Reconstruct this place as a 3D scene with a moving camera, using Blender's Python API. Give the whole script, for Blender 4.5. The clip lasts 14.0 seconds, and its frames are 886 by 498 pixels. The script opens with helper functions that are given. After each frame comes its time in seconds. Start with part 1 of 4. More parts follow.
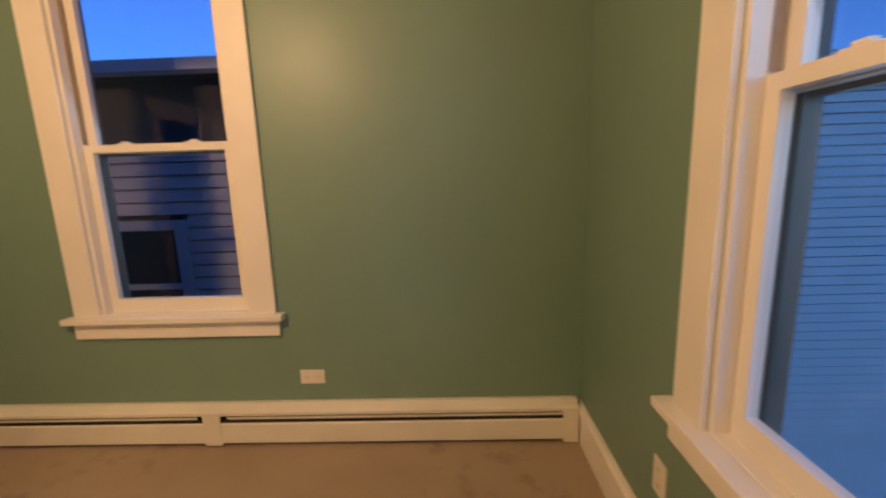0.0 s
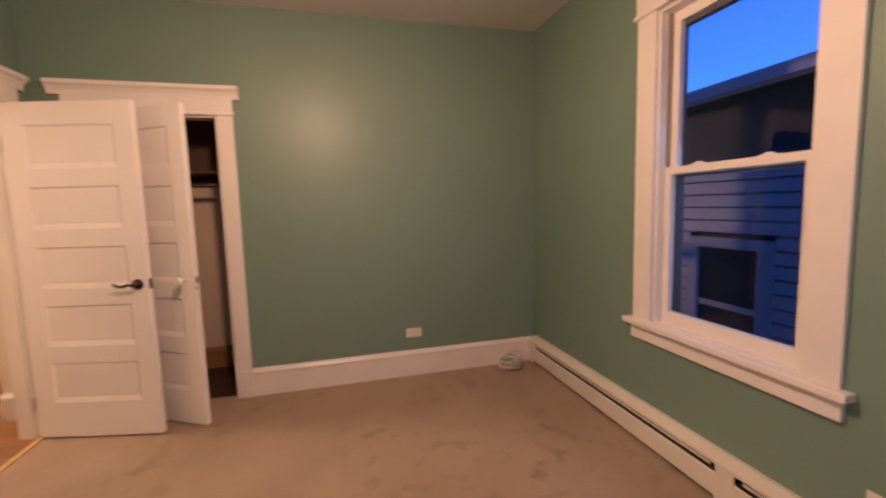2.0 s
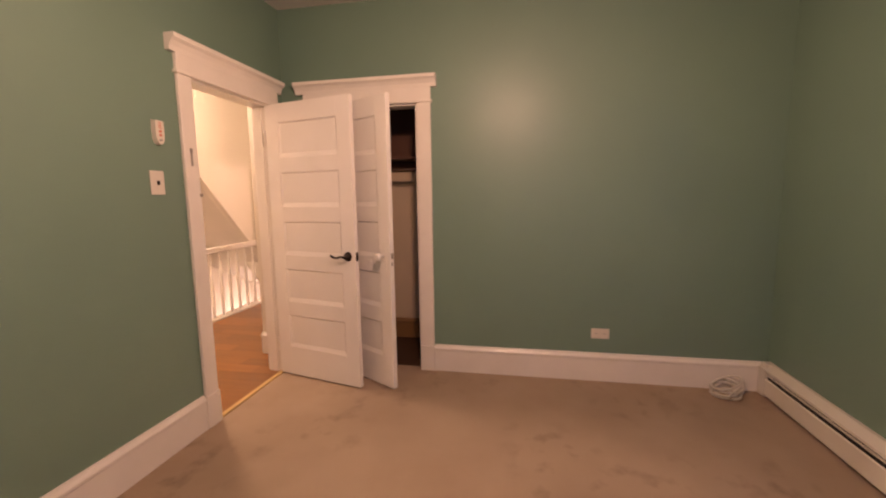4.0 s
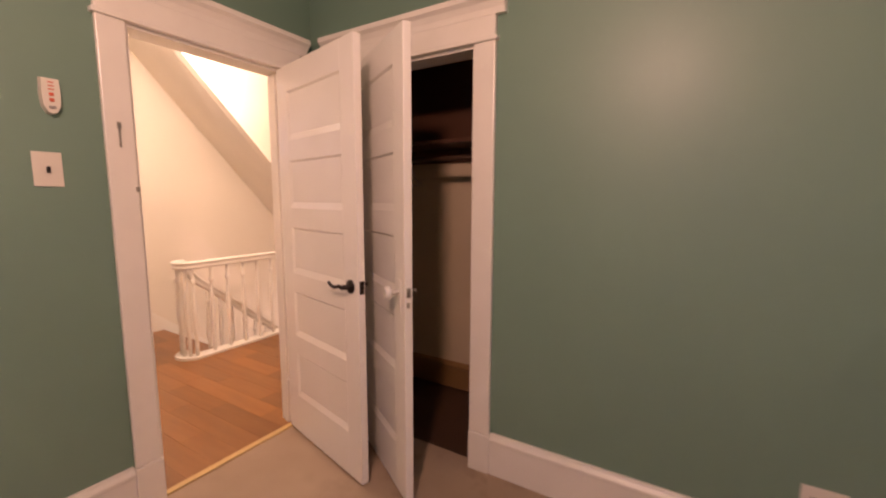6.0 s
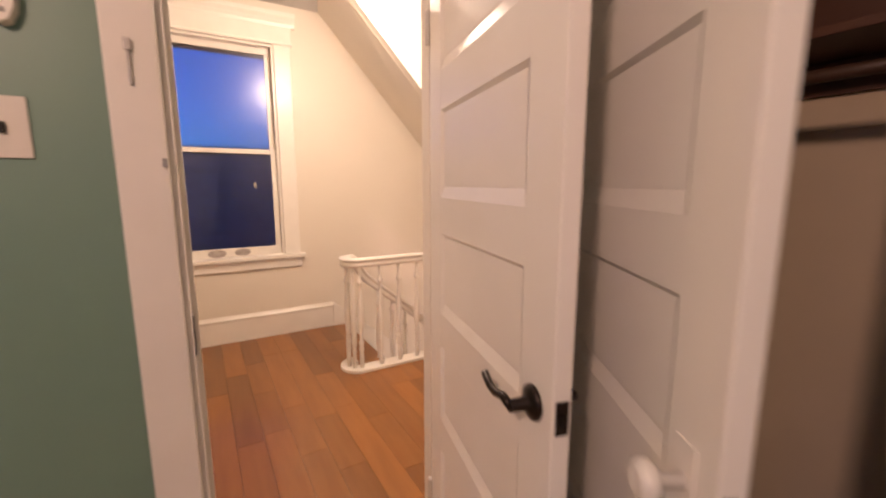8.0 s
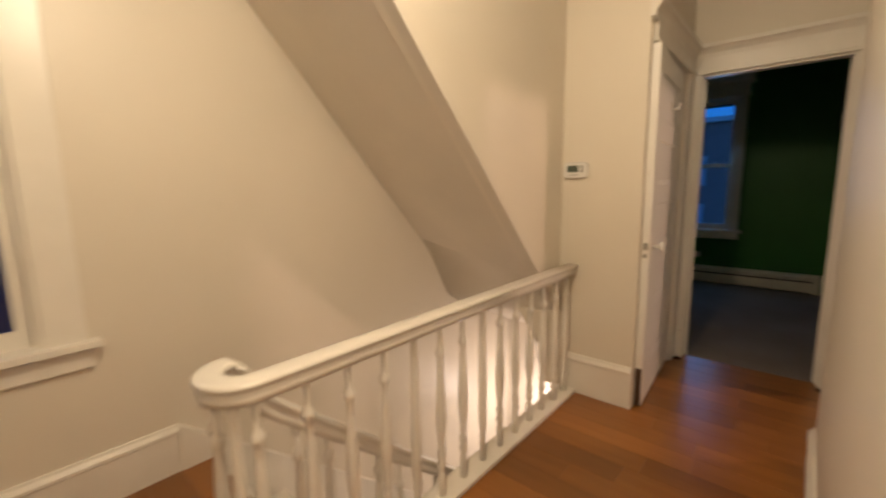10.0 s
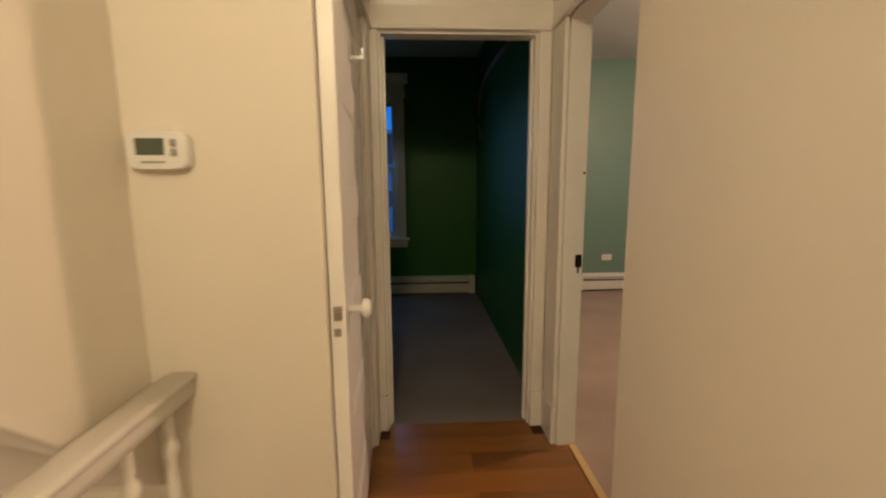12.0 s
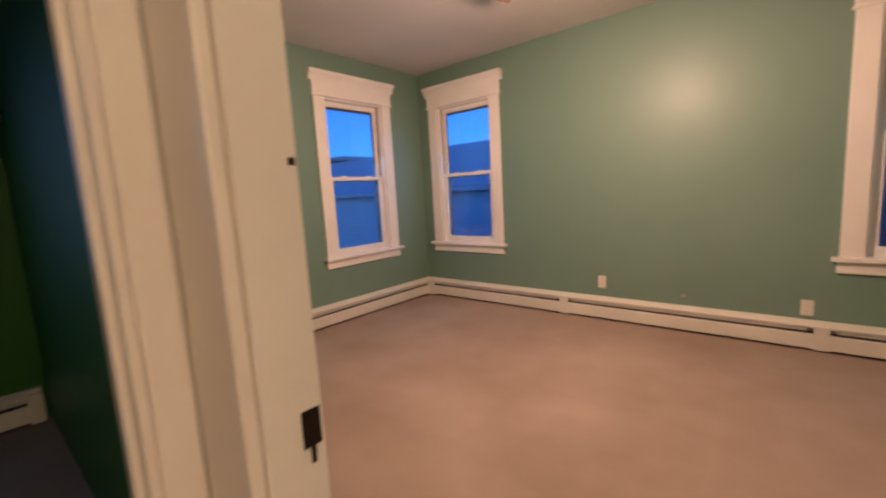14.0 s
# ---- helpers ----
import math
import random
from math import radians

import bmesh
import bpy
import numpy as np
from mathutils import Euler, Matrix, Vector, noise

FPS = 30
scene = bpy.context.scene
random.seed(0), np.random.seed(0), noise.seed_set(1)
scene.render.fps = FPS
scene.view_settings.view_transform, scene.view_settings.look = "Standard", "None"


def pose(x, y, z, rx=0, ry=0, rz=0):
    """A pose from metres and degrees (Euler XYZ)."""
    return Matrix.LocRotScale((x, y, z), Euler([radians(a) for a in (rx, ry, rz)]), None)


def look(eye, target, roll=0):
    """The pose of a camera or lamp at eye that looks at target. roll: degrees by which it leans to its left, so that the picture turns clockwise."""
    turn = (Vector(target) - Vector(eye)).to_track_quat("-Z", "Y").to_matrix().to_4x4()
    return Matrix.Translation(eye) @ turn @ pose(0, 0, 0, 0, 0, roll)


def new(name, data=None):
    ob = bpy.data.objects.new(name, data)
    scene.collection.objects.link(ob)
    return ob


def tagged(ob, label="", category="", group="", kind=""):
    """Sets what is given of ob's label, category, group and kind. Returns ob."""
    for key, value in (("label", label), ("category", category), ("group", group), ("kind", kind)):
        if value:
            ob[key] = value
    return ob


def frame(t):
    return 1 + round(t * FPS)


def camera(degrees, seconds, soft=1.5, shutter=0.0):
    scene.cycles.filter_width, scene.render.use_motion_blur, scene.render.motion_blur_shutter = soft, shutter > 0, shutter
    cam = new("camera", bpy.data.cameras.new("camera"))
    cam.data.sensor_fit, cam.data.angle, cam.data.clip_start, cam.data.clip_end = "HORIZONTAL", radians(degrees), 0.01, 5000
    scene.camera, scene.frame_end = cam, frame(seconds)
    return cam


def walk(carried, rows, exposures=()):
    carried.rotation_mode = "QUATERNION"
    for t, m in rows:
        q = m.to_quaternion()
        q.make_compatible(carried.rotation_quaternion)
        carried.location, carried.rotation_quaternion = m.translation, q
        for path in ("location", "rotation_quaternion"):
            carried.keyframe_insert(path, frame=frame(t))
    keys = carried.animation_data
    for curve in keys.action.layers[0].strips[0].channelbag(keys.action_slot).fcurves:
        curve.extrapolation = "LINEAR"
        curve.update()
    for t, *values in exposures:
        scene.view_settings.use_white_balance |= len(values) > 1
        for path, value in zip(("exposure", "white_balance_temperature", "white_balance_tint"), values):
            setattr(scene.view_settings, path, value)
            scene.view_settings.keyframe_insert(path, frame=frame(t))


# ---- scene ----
cam = camera(93.9, 14.0, soft=2.1, shutter=0.4)
PATH = [
    (0, (3.166, 1.543, 1.359), (3.11, 3.509, 0.998), -1.8),
    (0.5, (3.185, 1.714, 1.333), (2.631, 3.616, 1.059), -3.4),
    (1, (3.217, 1.866, 1.335), (1.885, 3.335, 1.077), -0.8),
    (1.5, (3.228, 1.876, 1.357), (1.476, 2.808, 1.108), -1.6),
    (2, (3.252, 1.822, 1.369), (1.328, 2.328, 1.165), -1.6),
    (2.5, (3.27, 1.787, 1.382), (1.289, 1.977, 1.191), -0.2),
    (3, (3.273, 1.736, 1.377), (1.283, 1.734, 1.177), -0.3),
    (5.5, (2.136, 2.055, 1.348), (0.36, 1.182, 1.061), -0.2),
    (6, (1.755, 1.988, 1.353), (0.065, 0.948, 1.109), 0.2),
    (6.5, (1.465, 1.925, 1.353), (0.044, 0.533, 1.147), -0.1),
    (7, (1.226, 1.826, 1.352), (0.176, 0.15, 1.052), 0.5),
    (7.2, (1.147, 1.733, 1.344), (0.152, 0.028, 1.025), 0.1),
    (9.5, (0.551, -0.143, 1.332), (-0.58, -1.77, 1.062), -2.0),
    (10, (0.405, -0.509, 1.309), (-1.089, -1.804, 1.01), -0.9),
    (10.4, (0.202, -0.696, 1.311), (-1.61, -1.472, 0.974), -2.5),
    (11, (-0.127, -0.831, 1.311), (-2.088, -1.033, 0.973), -1.0),
    (11.5, (-0.537, -0.891, 1.298), (-2.512, -0.91, 0.983), 0.5),
    (12, (-0.952, -0.918, 1.299), (-2.928, -0.815, 1.005), -0.4),
    (12.5, (-1.383, -0.894, 1.289), (-3.335, -0.562, 1.009), -0.5),
    (12.9, (-1.718, -0.807, 1.302), (-3.636, -0.309, 1.029), 0.6),
    (13, (-1.784, -0.772, 1.306), (-3.681, -0.198, 1.039), 0.3),
    (13.5, (-2.111, -0.661, 1.3), (-3.719, 0.506, 1.067), -2.0),
    (14, (-2.286, -0.496, 1.301), (-3.572, 1.013, 1.037), -3.3),
]
EXPOSURES = [
    (0.0, -0.1, 9200, 14), (0.8, 0.03, 9300, 17), (1.4, 0.03, 7700, 24), (2.0, -0.08, 7200, 32), (3.2, -0.08, 7200, 33), (6.0, -0.07, 6650, 34), (6.5, -0.17, 6400, 32), (7.2, -0.12, 6300, 29),
    (9.3, -0.62, 6100, 15), (10.4, -0.8, 6550, 4), (11.0, -0.78, 6650, 3), (12.0, -0.55, 6500, 1), (12.5, -0.45, 6400, 2), (13.1, -0.42, 6150, 5), (13.5, -0.3, 6500, 15), (14.0, -0.24, 6850, 18),
]
walk(cam, [(t, look(e, g, r)) for t, e, g, r in PATH], EXPOSURES)

# ---- world and lights ----
world = bpy.data.worlds.new("dusk")
scene.world = world
world.use_nodes = True
wn = world.node_tree
sky = wn.nodes.new("ShaderNodeTexSky")
sky.sky_type = "NISHITA"
sky.sun_disc = False
sky.sun_elevation = radians(9)
sky.sun_rotation = radians(150)
sky.ozone_density = 6.0
tint = wn.nodes.new("ShaderNodeMix")
tint.data_type, tint.blend_type = "RGBA", "MULTIPLY"
tint.inputs["Factor"].default_value = 1.0
wn.links.new(sky.outputs["Color"], tint.inputs["A"])
tint.inputs["B"].default_value = (0.44, 1.28, 2.6, 1)
wn.links.new(tint.outputs["Result"], wn.nodes["Background"].inputs["Color"])
wn.nodes["Background"].inputs["Strength"].default_value = 0.15


def lamp(name, at, watts, colour, radius):
    data = bpy.data.lights.new(name, "POINT")
    data.energy, data.color, data.shadow_soft_size = watts, colour, radius
    ob = new(name, data)
    ob.location = at
    return ob


FAN_1 = (1.93, 1.70)
FAN_3 = (-3.33, 1.63)
HALL_LAMP = (-0.02, -1.10)
CEIL = 2.78
lamp("bedroom_lamp", (*FAN_1, 2.33), 105, (1.0, 0.665, 0.455), 0.09)
lamp("front_room_lamp", (*FAN_3, 2.34), 205, (1.0, 0.645, 0.475), 0.09)
lamp("hall_lamp", (*HALL_LAMP, 2.40), 88, (1.0, 0.785, 0.545), 0.12)
lamp("lower_hall_lamp", (-2.75, -2.1, -0.75), 24, (1.0, 0.78, 0.68), 0.10)



def daylight(at, turn, watts, sizes):
    """The dusk sky's light, standing in a window's opening and falling inwards and down."""
    data = bpy.data.lights.new("window_daylight", "AREA")
    data.shape, data.size, data.size_y = "RECTANGLE", *sizes
    data.energy, data.color = watts, (0.30, 0.56, 1.0)
    new("window_daylight", data).matrix_basis = pose(*at, *turn)


daylight((-6.12, -1.58, 1.52), (0, -55, 0), 5.5, (1.4, 0.68))
daylight((-6.12, 2.47, 1.52), (0, -65, 0), 4.0, (1.4, 0.68))
daylight((-5.28, 3.655, 1.52), (-65, 0, 0), 4.0, (0.68, 1.4))
daylight((-1.51, 3.655, 1.52), (-65, 0, 0), 4.0, (0.68, 1.4))
daylight((1.76, 3.655, 1.52), (-65, 0, 0), 1.8, (0.68, 1.4))
daylight((3.945, 2.12, 1.52), (0, 65, 0), 2.4, (1.4, 0.68))


# ---- materials ----
def node_mat(name, colour, rough=0.5, metal=0.0, colour2=None, scale=3.0, bump=0.0, bump_scale=200.0,
             spec=0.5, detail=4.0, lo=0.35, hi=0.65, per_object=0.0, stretch=None, coat=0.0, coat_rough=0.1):
    m = bpy.data.materials.new(name)
    m.use_nodes = True
    nt = m.node_tree
    b = nt.nodes["Principled BSDF"]
    b.inputs["Roughness"].default_value = rough
    b.inputs["Metallic"].default_value = metal
    b.inputs["Specular IOR Level"].default_value = spec
    b.inputs["Coat Weight"].default_value = coat
    b.inputs["Coat Roughness"].default_value = coat_rough
    geo = nt.nodes.new("ShaderNodeNewGeometry")
    vec = geo.outputs["Position"]
    if stretch:
        mp = nt.nodes.new("ShaderNodeMapping")
        mp.inputs["Scale"].default_value = stretch
        nt.links.new(vec, mp.inputs["Vector"])
        vec = mp.outputs["Vector"]
    n = nt.nodes.new("ShaderNodeTexNoise")
    n.inputs["Scale"].default_value, n.inputs["Detail"].default_value = scale, detail
    nt.links.new(vec, n.inputs["Vector"])
    ramp = nt.nodes.new("ShaderNodeValToRGB")
    c2 = colour2 or tuple(c * 0.92 for c in colour)
    ramp.color_ramp.elements[0].position, ramp.color_ramp.elements[1].position = lo, hi
    ramp.color_ramp.elements[0].color = (*c2, 1)
    ramp.color_ramp.elements[1].color = (*colour, 1)
    nt.links.new(n.outputs["Fac"], ramp.inputs["Fac"])
    out = ramp.outputs["Color"]
    if per_object:
        info = nt.nodes.new("ShaderNodeObjectInfo")
        hsv = nt.nodes.new("ShaderNodeHueSaturation")
        rng = nt.nodes.new("ShaderNodeMapRange")
        rng.inputs["To Min"].default_value, rng.inputs["To Max"].default_value = 1 - per_object, 1 + per_object * 0.6
        nt.links.new(info.outputs["Random"], rng.inputs["Value"])
        nt.links.new(rng.outputs["Result"], hsv.inputs["Value"])
        nt.links.new(out, hsv.inputs["Color"])
        out = hsv.outputs["Color"]
    nt.links.new(out, b.inputs["Base Color"])
    if bump:
        n2 = nt.nodes.new("ShaderNodeTexNoise")
        n2.inputs["Scale"].default_value, n2.inputs["Detail"].default_value = bump_scale, 3
        nt.links.new(geo.outputs["Position"], n2.inputs["Vector"])
        bp = nt.nodes.new("ShaderNodeBump")
        bp.inputs["Strength"].default_value, bp.inputs["Distance"].default_value = bump, 0.004
        nt.links.new(n2.outputs["Fac"], bp.inputs["Height"])
        nt.links.new(bp.outputs["Normal"], b.inputs["Normal"])
    return m


GREEN = node_mat("sage_green_paint", (0.158, 0.264, 0.205), 0.58, colour2=(0.149, 0.251, 0.195), scale=1.3, spec=0.5, bump=0.10, bump_scale=90, coat=0.42, coat_rough=0.38)
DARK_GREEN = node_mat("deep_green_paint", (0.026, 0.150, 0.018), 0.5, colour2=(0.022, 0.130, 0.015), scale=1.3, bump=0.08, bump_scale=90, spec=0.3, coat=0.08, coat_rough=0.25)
CREAM = node_mat("cream_wall_paint", (0.76, 0.70, 0.60), 0.5, colour2=(0.735, 0.675, 0.575), scale=1.1, bump=0.10, bump_scale=70, coat=0.3, coat_rough=0.34)
SOFFIT = node_mat("matt_soffit_paint", (0.78, 0.72, 0.63), 0.7, scale=1.4, bump=0.1, bump_scale=70)
CEILING = node_mat("ceiling_paint", (0.62, 0.60, 0.56), 0.8, scale=1.2, bump=0.15, bump_scale=60)
TRIM = node_mat("white_gloss_trim_paint", (0.84, 0.80, 0.73), 0.30, colour2=(0.80, 0.76, 0.69), scale=5, bump=0.05, bump_scale=60)
DOOR = node_mat("white_door_paint", (0.89, 0.86, 0.81), 0.32, colour2=(0.86, 0.83, 0.775), scale=3, bump=0.05, bump_scale=50)
HEATER = node_mat("heater_enamel", (0.76, 0.72, 0.62), 0.35, colour2=(0.70, 0.66, 0.56), scale=4)
BLACK = node_mat("dark_slot", (0.015, 0.013, 0.012), 0.7)
BRONZE = node_mat("oil_rubbed_bronze", (0.03, 0.022, 0.018), 0.38, metal=0.8)
BRASS = node_mat("worn_brass", (0.35, 0.25, 0.12), 0.4, metal=0.9)
STEEL = node_mat("worn_steel", (0.45, 0.42, 0.38), 0.4, metal=0.9)
PORCELAIN = node_mat("white_porcelain", (0.82, 0.80, 0.76), 0.15)
PLASTIC = node_mat("ivory_plastic", (0.76, 0.71, 0.62), 0.4)
GREY_PLASTIC = node_mat("grey_plastic", (0.35, 0.33, 0.30), 0.45)
LCD = node_mat("lcd_glass", (0.10, 0.12, 0.09), 0.15)
RED = node_mat("red_print", (0.65, 0.12, 0.06), 0.5)
def carpet_mat(name, clean, worn, stain):
    """Pile carpet: broad worn areas, then small dark spots that gather in patches."""
    m = node_mat(name, clean, 0.95, colour2=worn, scale=1.6, bump=0.9, bump_scale=420, lo=0.30, hi=0.60, detail=4, spec=0.1)
    nt = m.node_tree
    b = nt.nodes["Principled BSDF"]
    base = b.inputs["Base Color"].links[0].from_socket
    geo = nt.nodes.new("ShaderNodeNewGeometry")
    masks = []
    for scale, lo, hi, detail in ((7.0, 0.54, 0.76, 3), (1.1, 0.42, 0.60, 1)):
        n = nt.nodes.new("ShaderNodeTexNoise")
        n.inputs["Scale"].default_value, n.inputs["Detail"].default_value = scale, detail
        nt.links.new(geo.outputs["Position"], n.inputs["Vector"])
        r = nt.nodes.new("ShaderNodeMapRange")
        r.inputs["From Min"].default_value, r.inputs["From Max"].default_value = lo, hi
        nt.links.new(n.outputs["Fac"], r.inputs["Value"])
        masks.append(r.outputs["Result"])
    times = nt.nodes.new("ShaderNodeMath")
    times.operation = "MULTIPLY"
    nt.links.new(masks[0], times.inputs[0])
    nt.links.new(masks[1], times.inputs[1])
    mix = nt.nodes.new("ShaderNodeMix")
    mix.data_type = "RGBA"
    nt.links.new(times.outputs[0], mix.inputs["Factor"])
    nt.links.new(base, mix.inputs["A"])
    mix.inputs["B"].default_value = (*stain, 1)
    nt.links.new(mix.outputs["Result"], b.inputs["Base Color"])
    return m


CLEAN_CARPET = node_mat("clean_beige_carpet", (0.45, 0.345, 0.272), 0.95, colour2=(0.365, 0.272, 0.205), scale=1.3, bump=0.9, bump_scale=420, detail=4, spec=0.1)
CARPET = carpet_mat("beige_carpet", (0.44, 0.335, 0.245), (0.385, 0.285, 0.205), (0.27, 0.20, 0.15))
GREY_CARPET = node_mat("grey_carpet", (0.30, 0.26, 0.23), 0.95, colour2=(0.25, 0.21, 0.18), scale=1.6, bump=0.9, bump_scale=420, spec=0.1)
WOOD = node_mat("varnished_oak", (0.300, 0.120, 0.026), 0.30, colour2=(0.255, 0.098, 0.020), scale=4, stretch=(4, 0.5, 1), per_object=0.30, detail=3, coat=0.2, coat_rough=0.2)
SUBFLOOR = node_mat("dark_subfloor", (0.08, 0.03, 0.01), 0.8)
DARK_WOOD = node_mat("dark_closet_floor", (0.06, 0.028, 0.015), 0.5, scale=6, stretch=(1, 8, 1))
STRIP = node_mat("pale_threshold_wood", (0.62, 0.42, 0.17), 0.4, scale=12)
SHELF = node_mat("shelf_stain_and_shade", (0.10, 0.04, 0.02), 0.5, scale=6)
CLOSET = node_mat("closet_plaster", (0.62, 0.50, 0.35), 0.7, scale=2, bump=0.1, bump_scale=60)
SIDING = node_mat("pale_vinyl_siding", (0.55, 0.57, 0.60), 0.6, scale=3)
FAR_WALL = node_mat("weathered_grey_siding", (0.70, 0.72, 0.74), 0.8, colour2=(0.62, 0.64, 0.66), scale=1.5)
GREY_SIDING = node_mat("grey_vinyl_siding", (0.46, 0.50, 0.55), 0.5, scale=3)
# near-black: eave shade put into the colour; also backs the siding
SHADE_AND_BACKING = node_mat("eave_shade_and_backing", (0.085, 0.085, 0.09), 0.7, scale=5)
GUTTER = node_mat("white_gutter", (0.6, 0.62, 0.65), 0.4)
SHINGLE = node_mat("roof_shingle", (0.58, 0.59, 0.60), 0.9, scale=8)
BRICK = node_mat("red_brick", (0.34, 0.20, 0.16), 0.85, colour2=(0.27, 0.16, 0.13), scale=4)
STONE = node_mat("limestone_trim", (0.62, 0.60, 0.56), 0.8)
GROUND = node_mat("wet_asphalt", (0.13, 0.13, 0.135), 0.5, scale=0.5)
PATCH = node_mat("bare_grey_wood", (0.30, 0.26, 0.24), 0.8, colour2=(0.46, 0.42, 0.38), scale=22)
CABLE = node_mat("white_cable", (0.70, 0.66, 0.58), 0.4)
BLADE = node_mat("fan_blade_wood", (0.30, 0.17, 0.09), 0.4, scale=6, stretch=(1, 6, 1))
DARK_GLASS = node_mat("dark_far_glass", (0.02, 0.03, 0.04), 0.08)
SASH_DARK = node_mat("dark_sash_track", (0.16, 0.14, 0.12), 0.5)
TRACK = node_mat("brown_sash_channel", (0.40, 0.31, 0.22), 0.5, colour2=(0.32, 0.24, 0.17), scale=9)
BARK = node_mat("bark", (0.09, 0.07, 0.05), 0.9)
LEAF = node_mat("dusk_leaf", (0.05, 0.07, 0.03), 0.8)


def glass_mat(name, rough, colour=(1, 1, 1), bump=0.0):
    m = bpy.data.materials.new(name)
    m.use_nodes = True
    nt = m.node_tree
    nt.nodes.clear()
    o = nt.nodes.new("ShaderNodeOutputMaterial")
    mix = nt.nodes.new("ShaderNodeMixShader")
    gloss = nt.nodes.new("ShaderNodeBsdfGlossy")
    gloss.inputs["Roughness"].default_value = max(rough * 0.6, 0.01)
    if rough > 0.1:
        tr = nt.nodes.new("ShaderNodeBsdfRefraction")
        tr.inputs["Roughness"].default_value = rough
        tr.inputs["IOR"].default_value = 1.05
    else:
        tr = nt.nodes.new("ShaderNodeBsdfTransparent")
    tr.inputs["Color"].default_value = (*colour, 1)
    mix.inputs["Fac"].default_value = 0.022 if rough < 0.1 else 0.055
    nt.links.new(tr.outputs["BSDF"], mix.inputs[1])
    nt.links.new(gloss.outputs["BSDF"], mix.inputs[2])
    if bump:
        tx = nt.nodes.new("ShaderNodeTexNoise")
        tx.inputs["Scale"].default_value = 14
        bp = nt.nodes.new("ShaderNodeBump")
        bp.inputs["Strength"].default_value = bump
        bp.inputs["Distance"].default_value = 0.01
        geo = nt.nodes.new("ShaderNodeNewGeometry")
        nt.links.new(geo.outputs["Position"], tx.inputs["Vector"])
        nt.links.new(tx.outputs["Fac"], bp.inputs["Height"])
        nt.links.new(bp.outputs["Normal"], gloss.inputs["Normal"])
        nt.links.new(bp.outputs["Normal"], tr.inputs["Normal"])
    nt.links.new(mix.outputs["Shader"], o.inputs["Surface"])
    return m


GLASS = glass_mat("window_glass", 0.0, (0.93, 0.95, 0.97))
FROSTED = glass_mat("frosted_glass", 0.42, (0.52, 0.52, 0.57), 0.10)


def glow_mat(name, colour, strength):
    m = bpy.data.materials.new(name)
    m.use_nodes = True
    b = m.node_tree.nodes["Principled BSDF"]
    b.inputs["Base Color"].default_value = (0.9, 0.88, 0.82, 1)
    b.inputs["Emission Color"].default_value = (*colour, 1)
    b.inputs["Emission Strength"].default_value = strength
    return m


GLOBE = glow_mat("lit_opal_glass", (1.0, 0.68, 0.38), 2.5)


# ---- mesh helpers ----
def mesh_of(name, bm, mats):
    me = bpy.data.meshes.new(name)
    bmesh.ops.recalc_face_normals(bm, faces=bm.faces)
    bm.to_mesh(me)
    bm.free()
    for m in (mats if isinstance(mats, (list, tuple)) else [mats]):
        me.materials.append(m)
    return me


def part(name, bm, material, parent, label=""):
    ob = new(name, mesh_of(name, bm, material))
    ob.parent = parent
    return tagged(ob, label)


def thing(name, at, label, category, group="", kind="", m=None):
    e = new(name)
    e.empty_display_size = 0.1
    e.matrix_basis = m if m is not None else Matrix.Translation(at)
    return tagged(e, label, category, group, kind)


def structure(name, bm, material, label, category):
    return tagged(new(name, mesh_of(name, bm, material)), label, category, "", "structure")


def box(bm, x0, x1, y0, y1, z0, z1, bevel=0.0, mi=0):
    made = bmesh.ops.create_cube(bm, size=1.0, matrix=Matrix.Translation(((x0 + x1) / 2, (y0 + y1) / 2, (z0 + z1) / 2)) @ Matrix.Diagonal((abs(x1 - x0), abs(y1 - y0), abs(z1 - z0), 1)))
    vs = made["verts"]
    for f in {f for v in vs for f in v.link_faces}:
        f.material_index = mi
    if bevel:
        bmesh.ops.bevel(bm, geom=list({e for v in vs for e in v.link_edges}), offset=bevel, segments=2, affect="EDGES", profile=0.5)
    return bm


def boxes(*specs, bevel=0.0):
    bm = bmesh.new()
    for s in specs:
        box(bm, *s, bevel=bevel)
    return bm


def prism(profile, a0, a1, axis="x"):
    """Sweep a closed 2D outline along an axis; for x the outline is (y, z), for y it is (x, z)."""
    bm = bmesh.new()
    ends = []
    for a in (a0, a1):
        ends.append([bm.verts.new((a, p, q) if axis == "x" else (p, a, q)) for p, q in profile])
    n = len(profile)
    bm.faces.new(ends[0])
    bm.faces.new(ends[1][::-1])
    for i in range(n):
        bm.faces.new((ends[0][i], ends[0][(i + 1) % n], ends[1][(i + 1) % n], ends[1][i]))
    return bm


def lathe(bm, profile, segments=14, m=Matrix.Identity(4), smooth=True):
    rings = []
    for r, z in profile:
        rings.append([bm.verts.new(m @ Vector((r * math.cos(2 * math.pi * k / segments), r * math.sin(2 * math.pi * k / segments), z))) for k in range(segments)])
    for a, b in zip(rings, rings[1:]):
        for k in range(segments):
            f = bm.faces.new((a[k], a[(k + 1) % segments], b[(k + 1) % segments], b[k]))
            f.smooth = smooth
    bm.faces.new(rings[0][::-1])
    bm.faces.new(rings[-1])
    return bm


